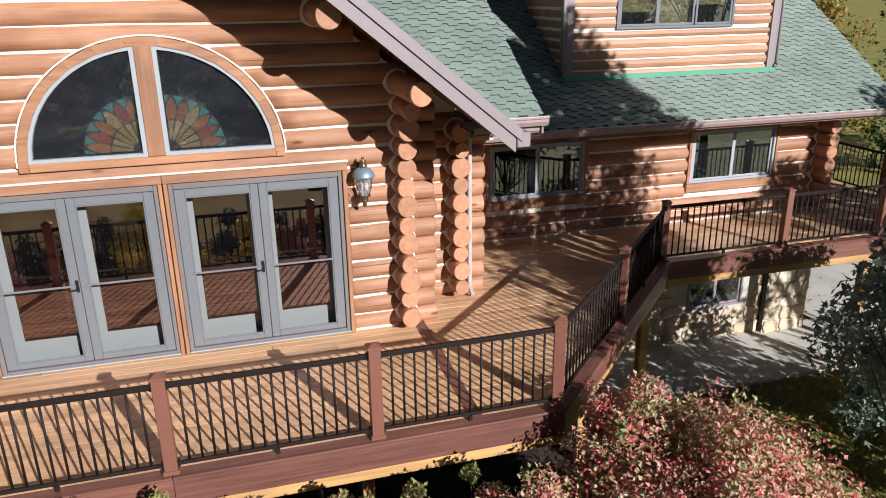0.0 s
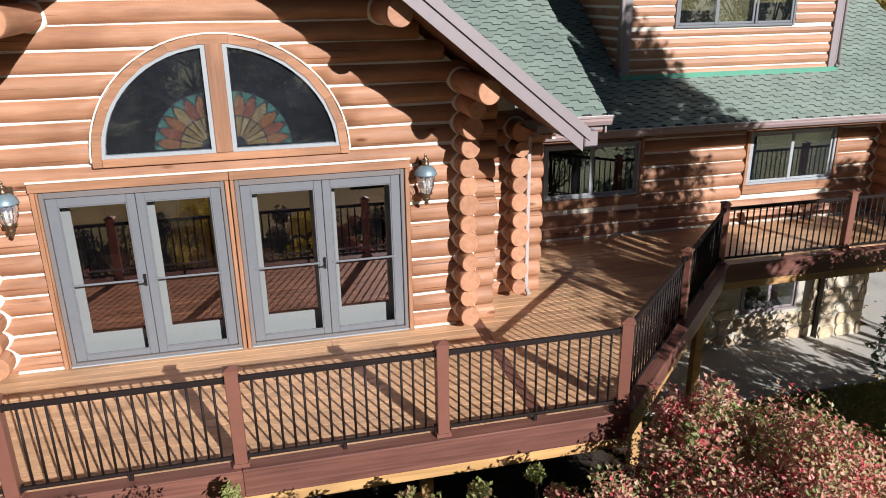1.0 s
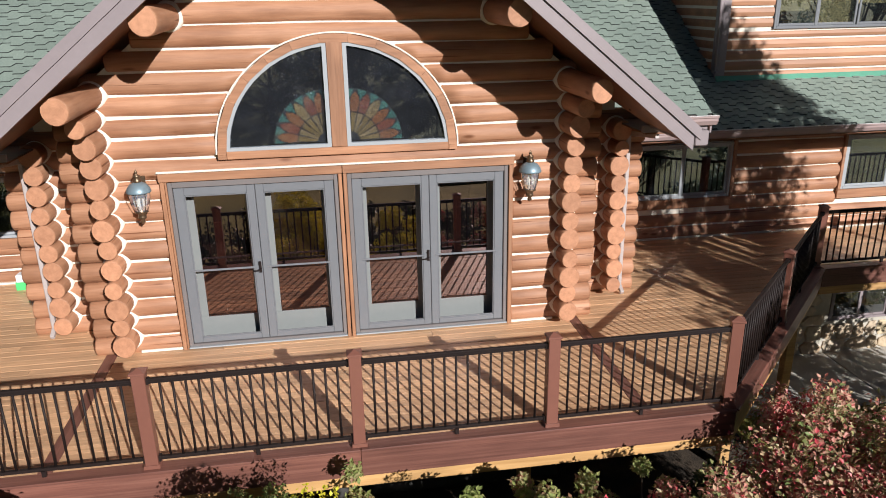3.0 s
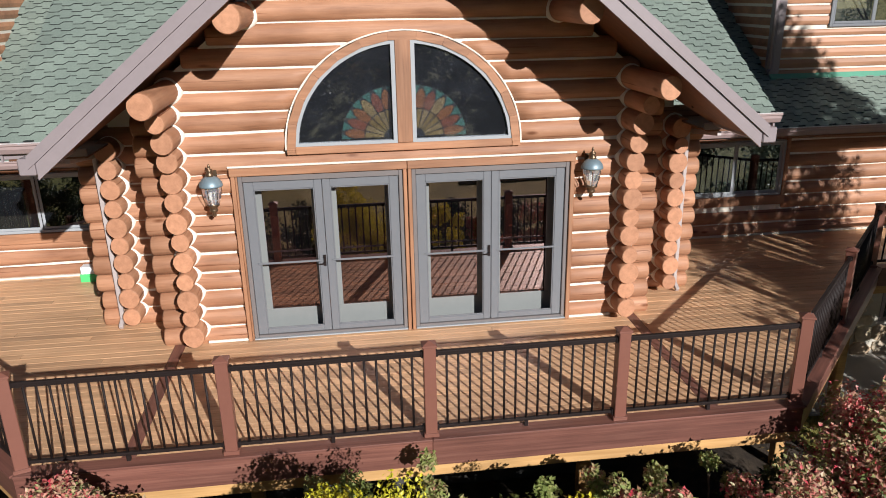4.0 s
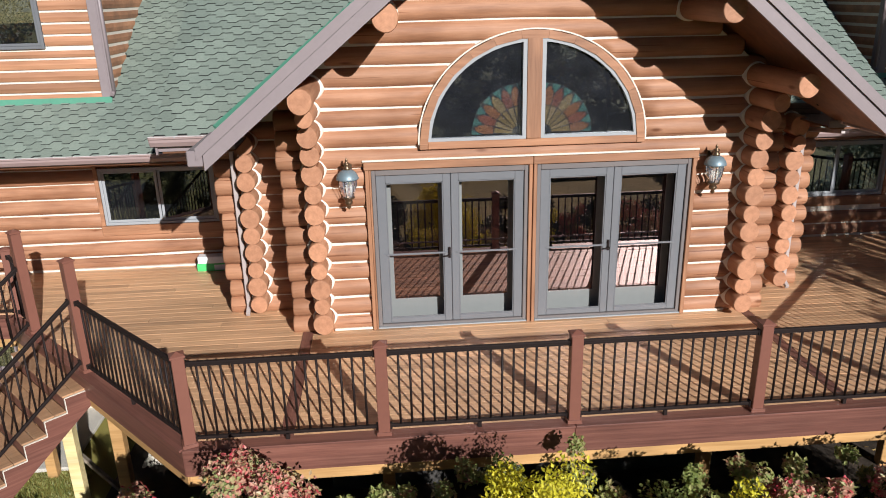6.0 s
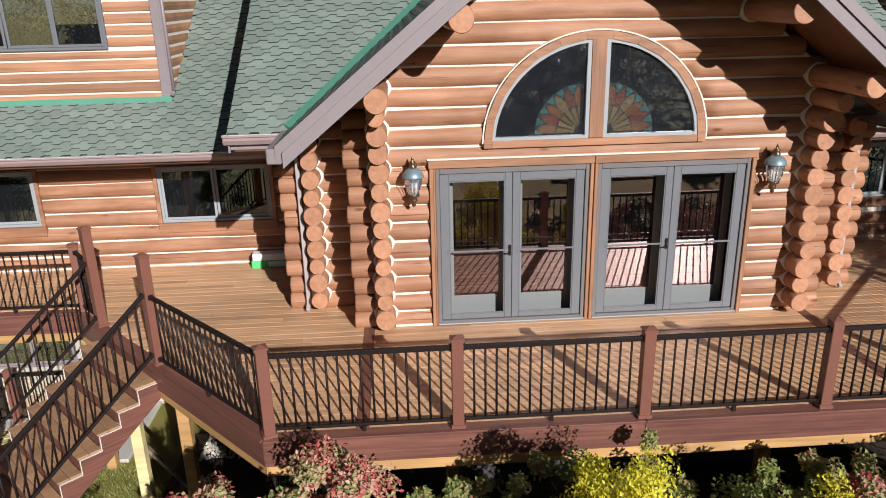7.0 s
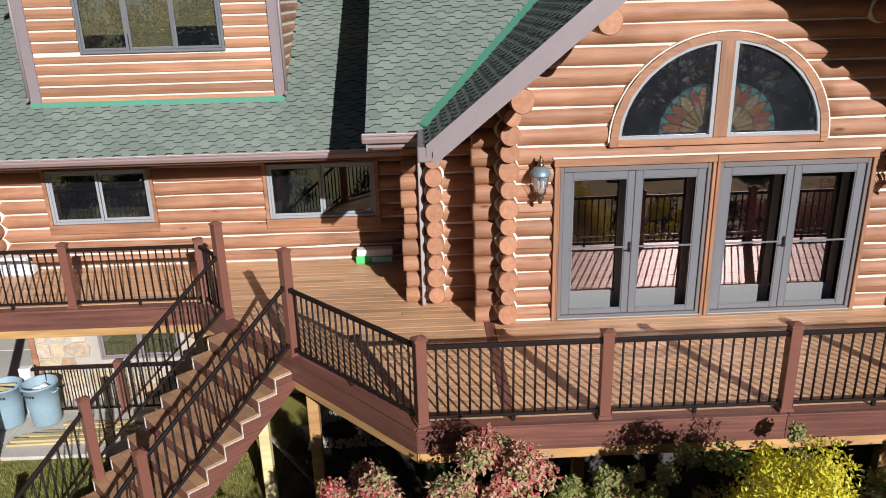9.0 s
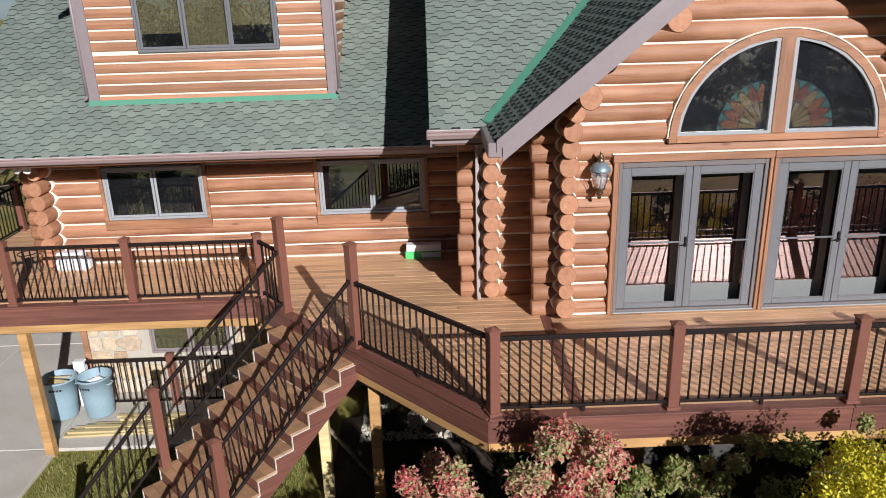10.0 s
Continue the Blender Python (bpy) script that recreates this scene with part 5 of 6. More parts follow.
def leaf_mesh(name, mat, pts, ways, size, seed, lobed=False, face=None):
    """Leaves at pts pointing along ways, each rolled and sized at random."""
    rs = np.random.RandomState(seed)
    n = len(pts)
    y = ways / np.linalg.norm(ways, axis=1, keepdims=True)
    r = rs.normal(size=(n, 3))
    if face is not None:
        r = face + 0.55 * r
    x = np.cross(y, r)
    x /= np.linalg.norm(x, axis=1, keepdims=True)
    z = np.cross(x, y)
    s = (size * rs.uniform(0.65, 1.3, n))[:, None]
    if lobed:
        rad = MAPLE_R * rs.uniform(0.88, 1.12, (n, 9))
        loc = np.stack([rad * np.sin(MAPLE_A), 0.3 + rad * np.cos(MAPLE_A), 0.09 * rs.uniform(-1, 1, (n, 9))], 2)
        loc = np.concatenate([np.zeros((n, 1, 3)), loc], 1)
        tri = np.array([[0, i, i + 1] for i in range(1, 9)])
    else:
        w = rs.uniform(0.26, 0.40, n)
        k = rs.uniform(0.05, 0.16, n)
        o = np.zeros(n)
        loc = np.stack([np.stack([o, o, o], 1), np.stack([w, o + 0.42, k], 1), np.stack([o, o + 1, -k], 1), np.stack([-w, o + 0.42, k], 1), np.stack([o, o + 0.45, -0.3 * k], 1)], 1)
        tri = np.array([[0, 1, 4], [1, 2, 4], [2, 3, 4], [3, 0, 4]])
    m = loc.shape[1]
    v = pts[:, None] + s[:, None] * (loc[:, :, 0:1] * x[:, None] + loc[:, :, 1:2] * y[:, None] + loc[:, :, 2:3] * z[:, None])
    f = (np.arange(n) * m)[:, None, None] + tri[None]
    me = bpy.data.meshes.new(name)
    me.from_pydata(v.reshape(-1, 3).tolist(), [], f.reshape(-1, 3).tolist())
    me.materials.append(mat)
    return me


def shrub(name, label, at, size, mat, count, leaf, seed, stems=9, shape=1.0, clumps=26, bark=None, droop=0.0):
    """A shrub: stems from one foot, clumps of leaves with gaps between them."""
    rng = random.Random(seed)
    th = thing(name, label, "shrub", m=pose(*at))
    sx, sy, sz = size
    g = Geo()
    cl = []
    for i in range(clumps):
        a, e = rng.uniform(0, 6.283), math.asin(rng.uniform(-0.15, 1)) if shape < 2 else math.asin(rng.uniform(-0.6, 1))
        r = rng.uniform(0.55, 1.0)
        c = Vector((math.cos(a) * math.cos(e) * r * sx, math.sin(a) * math.cos(e) * r * sy, sz * (0.42 + 0.55 * math.sin(e) * r)))
        cl.append((c, rng.uniform(0.17, 0.34) * min(sx, sz)))
    for i in range(stems):
        c, _ = cl[i % len(cl)]
        foot = Vector((rng.uniform(-0.15, 0.15), rng.uniform(-0.15, 0.15), 0))
        mid = foot.lerp(c, 0.5) + Vector((rng.uniform(-0.1, 0.1), rng.uniform(-0.1, 0.1), 0.1 * sz))
        g.tube(foot, mid, 0.022, 6, 0.014)
        g.tube(mid, c, 0.014, 6, 0.005)
    part("woody_base", g, bark or BARK, th)
    per = count // len(cl)
    rs = np.random.RandomState(seed)
    ctr = np.repeat(np.array([tuple(c) for c, _ in cl]), per, 0)
    rad = np.repeat(np.array([r for _, r in cl]), per)
    d = rs.normal(size=ctr.shape)
    d /= np.linalg.norm(d, axis=1, keepdims=True)
    pts = ctr + d * (rad * rs.uniform(0, 1, len(rad)) ** 0.42)[:, None]
    pts[:, 2] = np.maximum(pts[:, 2], 0.05)
    out = pts - np.array([0, 0, sz * 0.3])
    out /= np.linalg.norm(out, axis=1, keepdims=True)
    ways = 0.45 * out + rs.normal(size=out.shape) * 0.7 - np.array([0, 0, droop + 0.25])
    gl = leaf_mesh("foliage", mat, pts, ways, leaf, seed, face=out + np.array([0, 0, 0.35]))
    part("foliage", gl, mat, th)
    return th


def tree(name, label, at, height, spread, mat, count, leaf, seed, crown_low=0.35, trunk=0.16, clumps=40, lobed=False):
    rng = random.Random(seed)
    th = thing(name, label, "tree", m=pose(*at))
    g = Geo()
    pts = [Vector((0, 0, -0.1))]
    for i in range(1, 6):
        pts.append(Vector((rng.uniform(-0.12, 0.12) * i * 0.5, rng.uniform(-0.12, 0.12) * i * 0.5, height * 0.17 * i)))
    for i in range(5):
        g.tube(pts[i], pts[i + 1], trunk * (1 - i * 0.17), 10, trunk * (1 - (i + 1) * 0.17), caps=i == 0)
    part("trunk", g, BARK, th)
    g = Geo()
    cl = []
    for i in range(clumps):
        h = rng.uniform(crown_low, 1.0)
        rad = spread * math.sin(math.pi * min(1, (h - crown_low) / (1 - crown_low) * 0.75 + 0.22)) * rng.uniform(0.35, 1.0)
        a = rng.uniform(0, 6.283)
        c = Vector((math.cos(a) * rad, math.sin(a) * rad, h * height))
        cl.append((c, rng.uniform(0.12, 0.26) * spread))
        root = pts[min(4, max(1, int((h - 0.12) * 5)))]
        mid = root.lerp(c, 0.55) + Vector((0, 0, -0.05 * height * rng.random()))
        g.tube(root, mid, trunk * 0.3, 6, trunk * 0.17, caps=False)
        g.tube(mid, c, trunk * 0.17, 6, 0.008, caps=False)
    part("branchwork", g, BARK, th)
    per = count // clumps
    rs = np.random.RandomState(seed)
    ctr = np.repeat(np.array([tuple(c) for c, _ in cl]), per, 0)
    rad = np.repeat(np.array([r for _, r in cl]), per)
    d = rs.normal(size=ctr.shape) * np.array([1, 1, 0.8])
    d /= np.linalg.norm(d, axis=1, keepdims=True)
    pts = ctr + d * (rad * rs.uniform(0, 1, len(rad)) ** 0.5)[:, None]
    ways = rs.normal(size=pts.shape) * np.array([1, 1, 0.6]) - np.array([0, 0, 0.4])
    gl = leaf_mesh("crown", mat, pts, ways, leaf, seed, lobed, face=d + np.array([0, 0, 0.5]))
    part("crown", gl, mat, th)
    return th


BARK = mat_wood("bark", (0.06, 0.045, 0.035), (0.11, 0.085, 0.065), (0.16, 0.13, 0.10), 18, 3.0, rough=0.9, bump=0.6)
LEAF_RED = mat_leaf("turning_red_leaf", [(0.0, (0.13, 0.20, 0.055)), (0.25, (0.29, 0.33, 0.12)), (0.40, (0.47, 0.37, 0.19)), (0.55, (0.58, 0.34, 0.24)), (0.70, (0.57, 0.21, 0.165)), (0.80, (0.56, 0.05, 0.08)), (0.88, (0.50, 0.15, 0.125)), (1.0, (0.58, 0.37, 0.25))], light=0.22, patch=2.8)
LEAF_YELLOW = mat_leaf("golden_leaf", [(0.0, (0.36, 0.35, 0.03)), (0.4, (0.62, 0.56, 0.04)), (0.75, (0.78, 0.70, 0.06)), (1.0, (0.72, 0.68, 0.16))], light=0.3)
LEAF_GREEN = mat_leaf("dark_green_leaf", [(0.0, (0.03, 0.055, 0.02)), (0.5, (0.06, 0.10, 0.035)), (0.8, (0.11, 0.15, 0.06)), (1.0, (0.17, 0.16, 0.08))])
LEAF_ROSE = mat_leaf("rose_leaf", [(0.0, (0.12, 0.17, 0.035)), (0.4, (0.24, 0.29, 0.08)), (0.7, (0.38, 0.39, 0.14)), (0.88, (0.42, 0.33, 0.17)), (1.0, (0.38, 0.15, 0.10))], rough=0.6)
LEAF_OAK = mat_leaf("blue_green_leaf", [(0.0, (0.12, 0.165, 0.13)), (0.5, (0.23, 0.29, 0.235)), (0.85, (0.33, 0.38, 0.31)), (1.0, (0.30, 0.25, 0.12))])
LEAF_DEEP = mat_leaf("deep_green_leaf", [(0.0, (0.02, 0.035, 0.015)), (0.6, (0.04, 0.06, 0.025)), (1.0, (0.08, 0.09, 0.04))], light=0.05)
LEAF_FALL = mat_leaf("autumn_leaf", [(0.0, (0.09, 0.11, 0.03)), (0.4, (0.22, 0.19, 0.04)), (0.7, (0.35, 0.22, 0.05)), (1.0, (0.30, 0.11, 0.04))])

shrub("burning_bush", "large shrub turning red and green beside the deck corner", (3.0, 4.45, GROUND), (1.5, 1.2, 3.32), LEAF_RED, 80000, 0.050, 11, 16, clumps=130)
shrub("burning_bush", "shrub turning red and green against the deck corner", (2.55, 5.5, GROUND), (0.85, 0.6, 3.4), LEAF_RED, 27000, 0.050, 33, 12, clumps=64)
shrub("burning_bush", "low shrub turning red and green in the planting bed", (1.2, 4.7, GROUND), (0.8, 0.7, 3.3), LEAF_RED, 18000, 0.048, 31, 12, clumps=40)
shrub("burning_bush", "red and green shrub in front of the deck", (-5.2, 5.35, GROUND), (0.6, 0.55, 3.58), LEAF_RED, 22000, 0.047, 12, 10, clumps=44)
shrub("burning_bush", "red and green shrub near the stair", (-6.5, 5.85, GROUND), (0.6, 0.5, 2.92), LEAF_RED, 15500, 0.046, 13, 8, clumps=30)
for i, (x, y, w, h) in enumerate(((-4.3, 5.6, 0.38, 2.85), (-3.75, 5.7, 0.4, 2.8), (-1.95, 5.7, 0.5, 2.98), (-1.1, 5.4, 0.55, 2.85), (-2.6, 5.55, 0.55, 2.98), (-3.2, 5.75, 0.4, 2.7), (-0.3, 5.5, 0.4, 2.8), (0.35, 5.7, 0.35, 2.75), (1.0, 5.75, 0.4, 2.85))):
    shrub("rose_shrub", "dark green leggy shrub by the deck", (x, y, GROUND), (w, 0.34, h), LEAF_ROSE, 5000, 0.05, 14 + 3 * i, 10, clumps=24)
shrub("rose_shrub", "dark shrub with reddish leaves by the deck", (-0.05, 4.75, GROUND), (0.5, 0.4, 3.35), LEAF_RED, 9000, 0.05, 17, 10, clumps=24)
for i, (x, y, w) in enumerate(((-5.9, 6.0, 0.6), (-3.7, 5.2, 0.7), (-1.6, 4.9, 0.8), (0.1, 5.0, 0.8), (1.7, 5.75, 0.6))):
    shrub("evergreen_shrub", "low dense dark evergreen shrub in the planting bed", (x, y, GROUND), (w, 0.5, 2.35), LEAF_GREEN, 7000, 0.055, 60 + i, 8, clumps=30)
for i, (x, y, h) in enumerate(((-7.0, 3.7, 2.7), (-5.9, 3.4, 2.8), (-4.8, 3.1, 2.85), (-3.7, 3.0, 2.9), (-2.6, 2.9, 2.9), (-1.5, 3.0, 2.9), (-0.4, 3.1, 2.9), (0.7, 3.0, 2.9), (1.8, 2.9, 2.9), (2.9, 2.8, 2.9), (4.0, 2.7, 2.9), (5.1, 2.8, 2.8))):
    shrub("evergreen_shrub", "dense dark evergreen shrub at the front of the bed", (x, y, GROUND), (0.8, 0.6, h), LEAF_DEEP, 7000, 0.07, 160 + i, 8, clumps=34)
# unseen row, added so the left windows reflect dark instead of lawn
for i in range(8):
    shrub("evergreen_shrub", "unseen dark evergreen shrub added to darken the window reflections", (-20.5 + 1.45 * i, 1.3 - 0.3 * math.sin(i * 1.9), GROUND), (0.95, 0.8, 2.5), LEAF_DEEP, 6000, 0.08, 190 + i, 8, clumps=34)
shrub("golden_cypress", "bright yellow feathery shrub in front of the deck", (-2.58, 4.3, GROUND), (0.82, 0.72, 3.8), LEAF_YELLOW, 40000, 0.038, 18, 10, clumps=100, droop=-0.9)
shrub("golden_cypress", "bright yellow feathery shrub in front of the deck", (-0.86, 4.25, GROUND), (0.5, 0.42, 3.62), LEAF_YELLOW, 17000, 0.036, 19, 10, clumps=54, droop=-0.9)
tree("shade_tree", "tall leafy tree beside the house", (8.4, 1.2, GROUND), 11.2, 2.45, LEAF_OAK, 17500, 0.14, 21, 0.44, 0.15, 96)
tree("shade_tree", "tall leafy tree beside the house", (14.3, 2.0, GROUND), 9.0, 2.2, LEAF_OAK, 5600, 0.15, 23, 0.62, 0.18, 40)
# first maple is added at the edge of view to shade the patio
tree("maple_sapling", "young blue-green maple added almost out of view to shade the patio", (9.0, 6.6, GROUND), 4.0, 2.2, LEAF_OAK, 12000, 0.13, 22, 0.12, 0.07, 100, lobed=True)
tree("maple_sapling", "young maple with blue-green leaves beside the deck corner", (6.1, 4.9, GROUND), 5.1, 1.45, LEAF_OAK, 9000, 0.105, 24, 0.50, 0.06, 80, lobed=True)
# trees across the lawn behind the viewer and beyond the house
for i in range(13):
    tree("lawn_tree", "low dense tree at the edge of the lawn", (-28 + 4.6 * i, -24.5 - 1.6 * math.sin(i * 2.1), GROUND + 0.3), 6.4 + 0.7 * math.sin(i * 3.7), 3.3, LEAF_DEEP if i % 4 else LEAF_FALL, 2600, 0.30, 120 + i, 0.08, 0.16, 40)
TREES = [(-34, -36, 10, 5), (-25, -33, 9, 4.4), (-17, -37, 10, 5), (-10, -33, 8.5, 4.2), (-3, -36, 10, 4.8), (5, -34, 8.5, 4.4), (12, -37, 9, 4.6), (20, -34, 9, 4.4), (29, -30, 10, 5), (-40, -20, 10, 5), (-13, -41, 10, 5), (1, -41, 10, 5), (9, -42, 10, 5), (-21, -42, 10, 5)]
for i, (x, y, h, s) in enumerate(TREES):
    tree("lawn_tree", "autumn tree at the far side of the lawn", (x, y, GROUND + 0.4), h, s, LEAF_FALL if i % 3 == 1 else LEAF_GREEN, 2600, 0.34, 50 + i, 0.12, 0.2, 36)
for i, (x, y, h, s) in enumerate([(21, 25, 7, 3.5), (25, 21, 6, 3.2), (17.5, 29, 8, 4), (29, 27, 8, 4), (-22, 24, 7, 3.5), (-26, 20, 6, 3), (-19, 29, 8, 4)]):
    tree("border_tree", "shrubby autumn tree behind the house", (x, y, GROUND), h, s, LEAF_FALL if i % 2 == 0 else LEAF_GREEN, 3600, 0.2, 80 + i, 0.08, 0.14, 44)


# ---- wall lanterns ----
BRONZE = mat_plain("aged_bronze", (0.20, 0.135, 0.085), 0.35, 0.8, 0.2)
VERDIGRIS = mat_plain("blue_grey_cap", (0.20, 0.27, 0.31), 0.45, 0.35, 0.18)
LAMP_GLASS = mat_glass("seeded_lamp_glass", (0.92, 0.91, 0.88), 0.30, haze=0.16)
BULB = mat_plain("white_candle_tube", (0.75, 0.72, 0.64), 0.5)


def lantern(x, y, z):
    la = thing("wall_lantern", "bronze wall lantern with blue-grey dome and glass body", "lantern", "wall lanterns beside the doors", m=pose(x, y, z))
    g = Geo()
    g.lathe([(0.0, 0.075), (0.05, 0.07), (0.095, 0.045), (0.128, 0.0), (0.140, -0.035), (0.140, -0.05), (0.12, -0.05), (0.0, -0.045)])
    dome = part("dome", g, VERDIGRIS, la, "blue-grey metal dome")
    g = Geo()
    g.lathe([(0.045, 0.07), (0.05, 0.095), (0.03, 0.115), (0.042, 0.135), (0.04, 0.15), (0.012, 0.165), (0.02, 0.18), (0.006, 0.215), (0, 0.225)], n=14)
    part("finial", g, BRONZE, dome, "bronze top finial")
    g = Geo()
    g.lathe([(0.118, -0.05), (0.112, -0.12), (0.095, -0.20), (0.066, -0.275)], n=12, smooth=False)
    gl = part("glass_body", g, LAMP_GLASS, la, "tapered clear glass body")
    gl.visible_shadow = False
    for i in range(6):
        a = math.pi / 3 * i + 0.3
        g = Geo()
        pr = [(0.121, -0.05), (0.115, -0.12), (0.098, -0.20), (0.068, -0.28)]
        for (r0, z0), (r1, z1) in zip(pr, pr[1:]):
            g.tube((r0 * math.cos(a), r0 * math.sin(a), z0), (r1 * math.cos(a), r1 * math.sin(a), z1), 0.004, 6)
        part("rib", g, BRONZE, gl)
    g = Geo()
    g.lathe([(0.075, -0.27), (0.08, -0.29), (0.04, -0.315), (0.05, -0.34), (0.05, -0.36), (0.022, -0.385), (0.03, -0.41), (0.012, -0.43), (0, -0.44)], n=14)
    part("base_finial", g, BRONZE, la, "bronze lower finial")
    for dx, dy in ((0.035, 0), (-0.02, 0.03), (-0.02, -0.03)):
        g = Geo()
        g.tube((dx, dy, -0.27), (dx, dy, -0.13), 0.013, 8)
        part("candle_tube", g, BULB, gl, "white candle sleeve")
    g = Geo()
    g.box((-0.055, 0.145, -0.17), (0.055, 0.165, 0.11), 0.008)
    g.tube((0, 0.15, 0.03), (0, 0.10, 0.10), 0.013, 8)
    g.tube((0, 0.10, 0.10), (0, 0.03, 0.105), 0.013, 8)
    g.tube((0, 0.15, -0.12), (0, 0.10, -0.18), 0.010, 8)
    part("bracket", g, BRONZE, la, "bronze back plate and arm")
    return la


lantern(-4.245, 8.545, 2.18)
lantern(0.445, 8.545, 2.18)

# ---- stained glass fans behind the arched window ----
FAN_COL = {"amber": (0.30, 0.20, 0.07), "gold": (0.34, 0.24, 0.11), "orange": (0.31, 0.12, 0.045), "rust": (0.25, 0.075, 0.04), "teal": (0.07, 0.20, 0.16), "hub": (0.03, 0.03, 0.035)}
FAN = {k: mat_plain("stained_" + k, c, 0.3, vary=0.3, scale=8) for k, c in FAN_COL.items()}
LEAD = mat_plain("lead_came", (0.02, 0.02, 0.02), 0.6)
R_HUB, R_RAY, R_PETAL, R_RIM = 0.10, 0.345, 0.585, 0.625
for s in (-1, 1):
    fan = thing("stained_glass_fan", "quarter-round stained glass fan of amber, orange and teal", "stained glass", "stained glass fans", m=pose(ARCH_X + s * 0.148, 8.80, ARCH_Z + 0.085))

    def polar(r, a):
        return (s * r * math.cos(a), r * math.sin(a))

    def wedge(r0, r1, a0, a1, k=4):
        inner = [polar(r0, a0 + (a1 - a0) * i / k) for i in range(k + 1)] if r0 > 0 else [(0, 0)]
        return inner + [polar(r1, a1 + (a0 - a1) * i / k) for i in range(k + 1)]

    def petal(a0, a1):
        """A petal that swells and ends in a blunt point."""
        am, h = (a0 + a1) / 2, (a1 - a0) / 2
        pts = [polar(R_RAY + 0.008, am - h * 0.86), polar(0.46, am - h * 0.97), polar(0.53, am - h * 0.66), polar(R_PETAL, am - h * 0.12)]
        return pts + [polar(R_PETAL, am + h * 0.12), polar(0.53, am + h * 0.66), polar(0.46, am + h * 0.97), polar(R_RAY + 0.008, am + h * 0.86)]

    n = 6
    step = math.pi / 2 / n
    for i in range(n):
        a0, a1 = step * i, step * (i + 1)
        g = Geo()
        g.prism(petal(a0, a1), 1, -0.004, 0.0)
        part("petal", g, FAN[("orange", "rust", "orange", "gold", "rust", "orange")[i]], fan)
        g = Geo()
        g.prism(wedge(R_HUB + 0.008, R_RAY - 0.008, a0 + 0.03, a1 - 0.03), 1, -0.004, 0.0)
        part("ray", g, FAN[("amber", "gold", "amber")[i % 3]], fan)
    for i in range(n + 1):
        a = step * i
        lo, hi = max(0.0, a - step * 0.36), min(math.pi / 2, a + step * 0.36)
        g = Geo()
        g.prism([polar(0.50, a), polar(R_RIM - 0.006, lo), polar(R_RIM - 0.006, a), polar(R_RIM - 0.006, hi)] if lo < a < hi else [polar(0.50, a), polar(R_RIM - 0.006, lo), polar(R_RIM - 0.006, hi)], 1, -0.004, 0.0)
        part("border_piece", g, FAN["teal"], fan)
    g = Geo()
    g.prism(wedge(0, R_RIM, 0, math.pi / 2, 16), 1, 0.001, 0.006)
    part("lead_backing", g, LEAD, fan)
    g = Geo()
    g.prism(wedge(0, R_HUB, 0, math.pi / 2, 6), 1, -0.005, 0.0)
    part("hub", g, FAN["hub"], fan)

# ---- downspouts at the stepped corners ----
for s in (-1, 1):
    x = CX + s * 3.955
    g = Geo()
    g.box((x - 0.028, 9.41, 0.10), (x + 0.028, 9.47, 2.40), 0.008)
    g.bar((x, 9.44, 2.38), (x, 8.55, 2.50), 0.055, 0.06)
    g.bar((x, 9.44, 0.12), (x, 9.30, 0.04), 0.055, 0.05)
    solid("downspout", g, mat_plain("pale_downspout", (0.42, 0.36, 0.34), 0.45), "pale square downspout beside the log corner", "downspout", "downspouts")

# ---- yard things ----
BIN_BLUE = mat_plain("blue_grey_plastic", (0.26, 0.37, 0.43), 0.5, vary=0.10)
WHITE = mat_plain("white_plastic", (0.75, 0.76, 0.78), 0.5)
GREEN_BOX = mat_plain("green_card", (0.08, 0.55, 0.16), 0.6)
DARKTXT = mat_plain("dark_print", (0.03, 0.04, 0.05), 0.6)


def bin_can(x, y, turn, lean):
    b = thing("garbage_can", "round blue-grey plastic garbage can without lid, part full", "garbage can", "garbage cans", m=pose(x, y, GROUND + 0.05, 0, lean, turn))
    g = Geo()
    g.lathe([(0.0, 0.012), (0.235, 0.012), (0.24, 0.03), (0.262, 0.40), (0.282, 0.74), (0.305, 0.745), (0.308, 0.775), (0.295, 0.785), (0.278, 0.775), (0.262, 0.6), (0.22, 0.58), (0.0, 0.58)], n=28)
    body = part("body", g, BIN_BLUE, b)
    for k in range(2):
        g = Geo()
        a = math.pi * k
        for da in (-0.25, 0.25):
            g.tube((0.285 * math.cos(a + da), 0.285 * math.sin(a + da), 0.66), (0.345 * math.cos(a + da * 0.8), 0.345 * math.sin(a + da * 0.8), 0.65), 0.014, 6)
        g.tube((0.345 * math.cos(a - 0.2), 0.345 * math.sin(a - 0.2), 0.65), (0.345 * math.cos(a + 0.2), 0.345 * math.sin(a + 0.2), 0.65), 0.016, 6)
        part("handle", g, BIN_BLUE, body)
    for i in range(4):
        g = Geo()
        g.box((-0.10 + i * 0.055, -0.288, 0.62), (-0.06 + i * 0.055, -0.279, 0.66), 0.002)
        part("print_mark", g, DARKTXT, body, "dark printed bar")
    return b


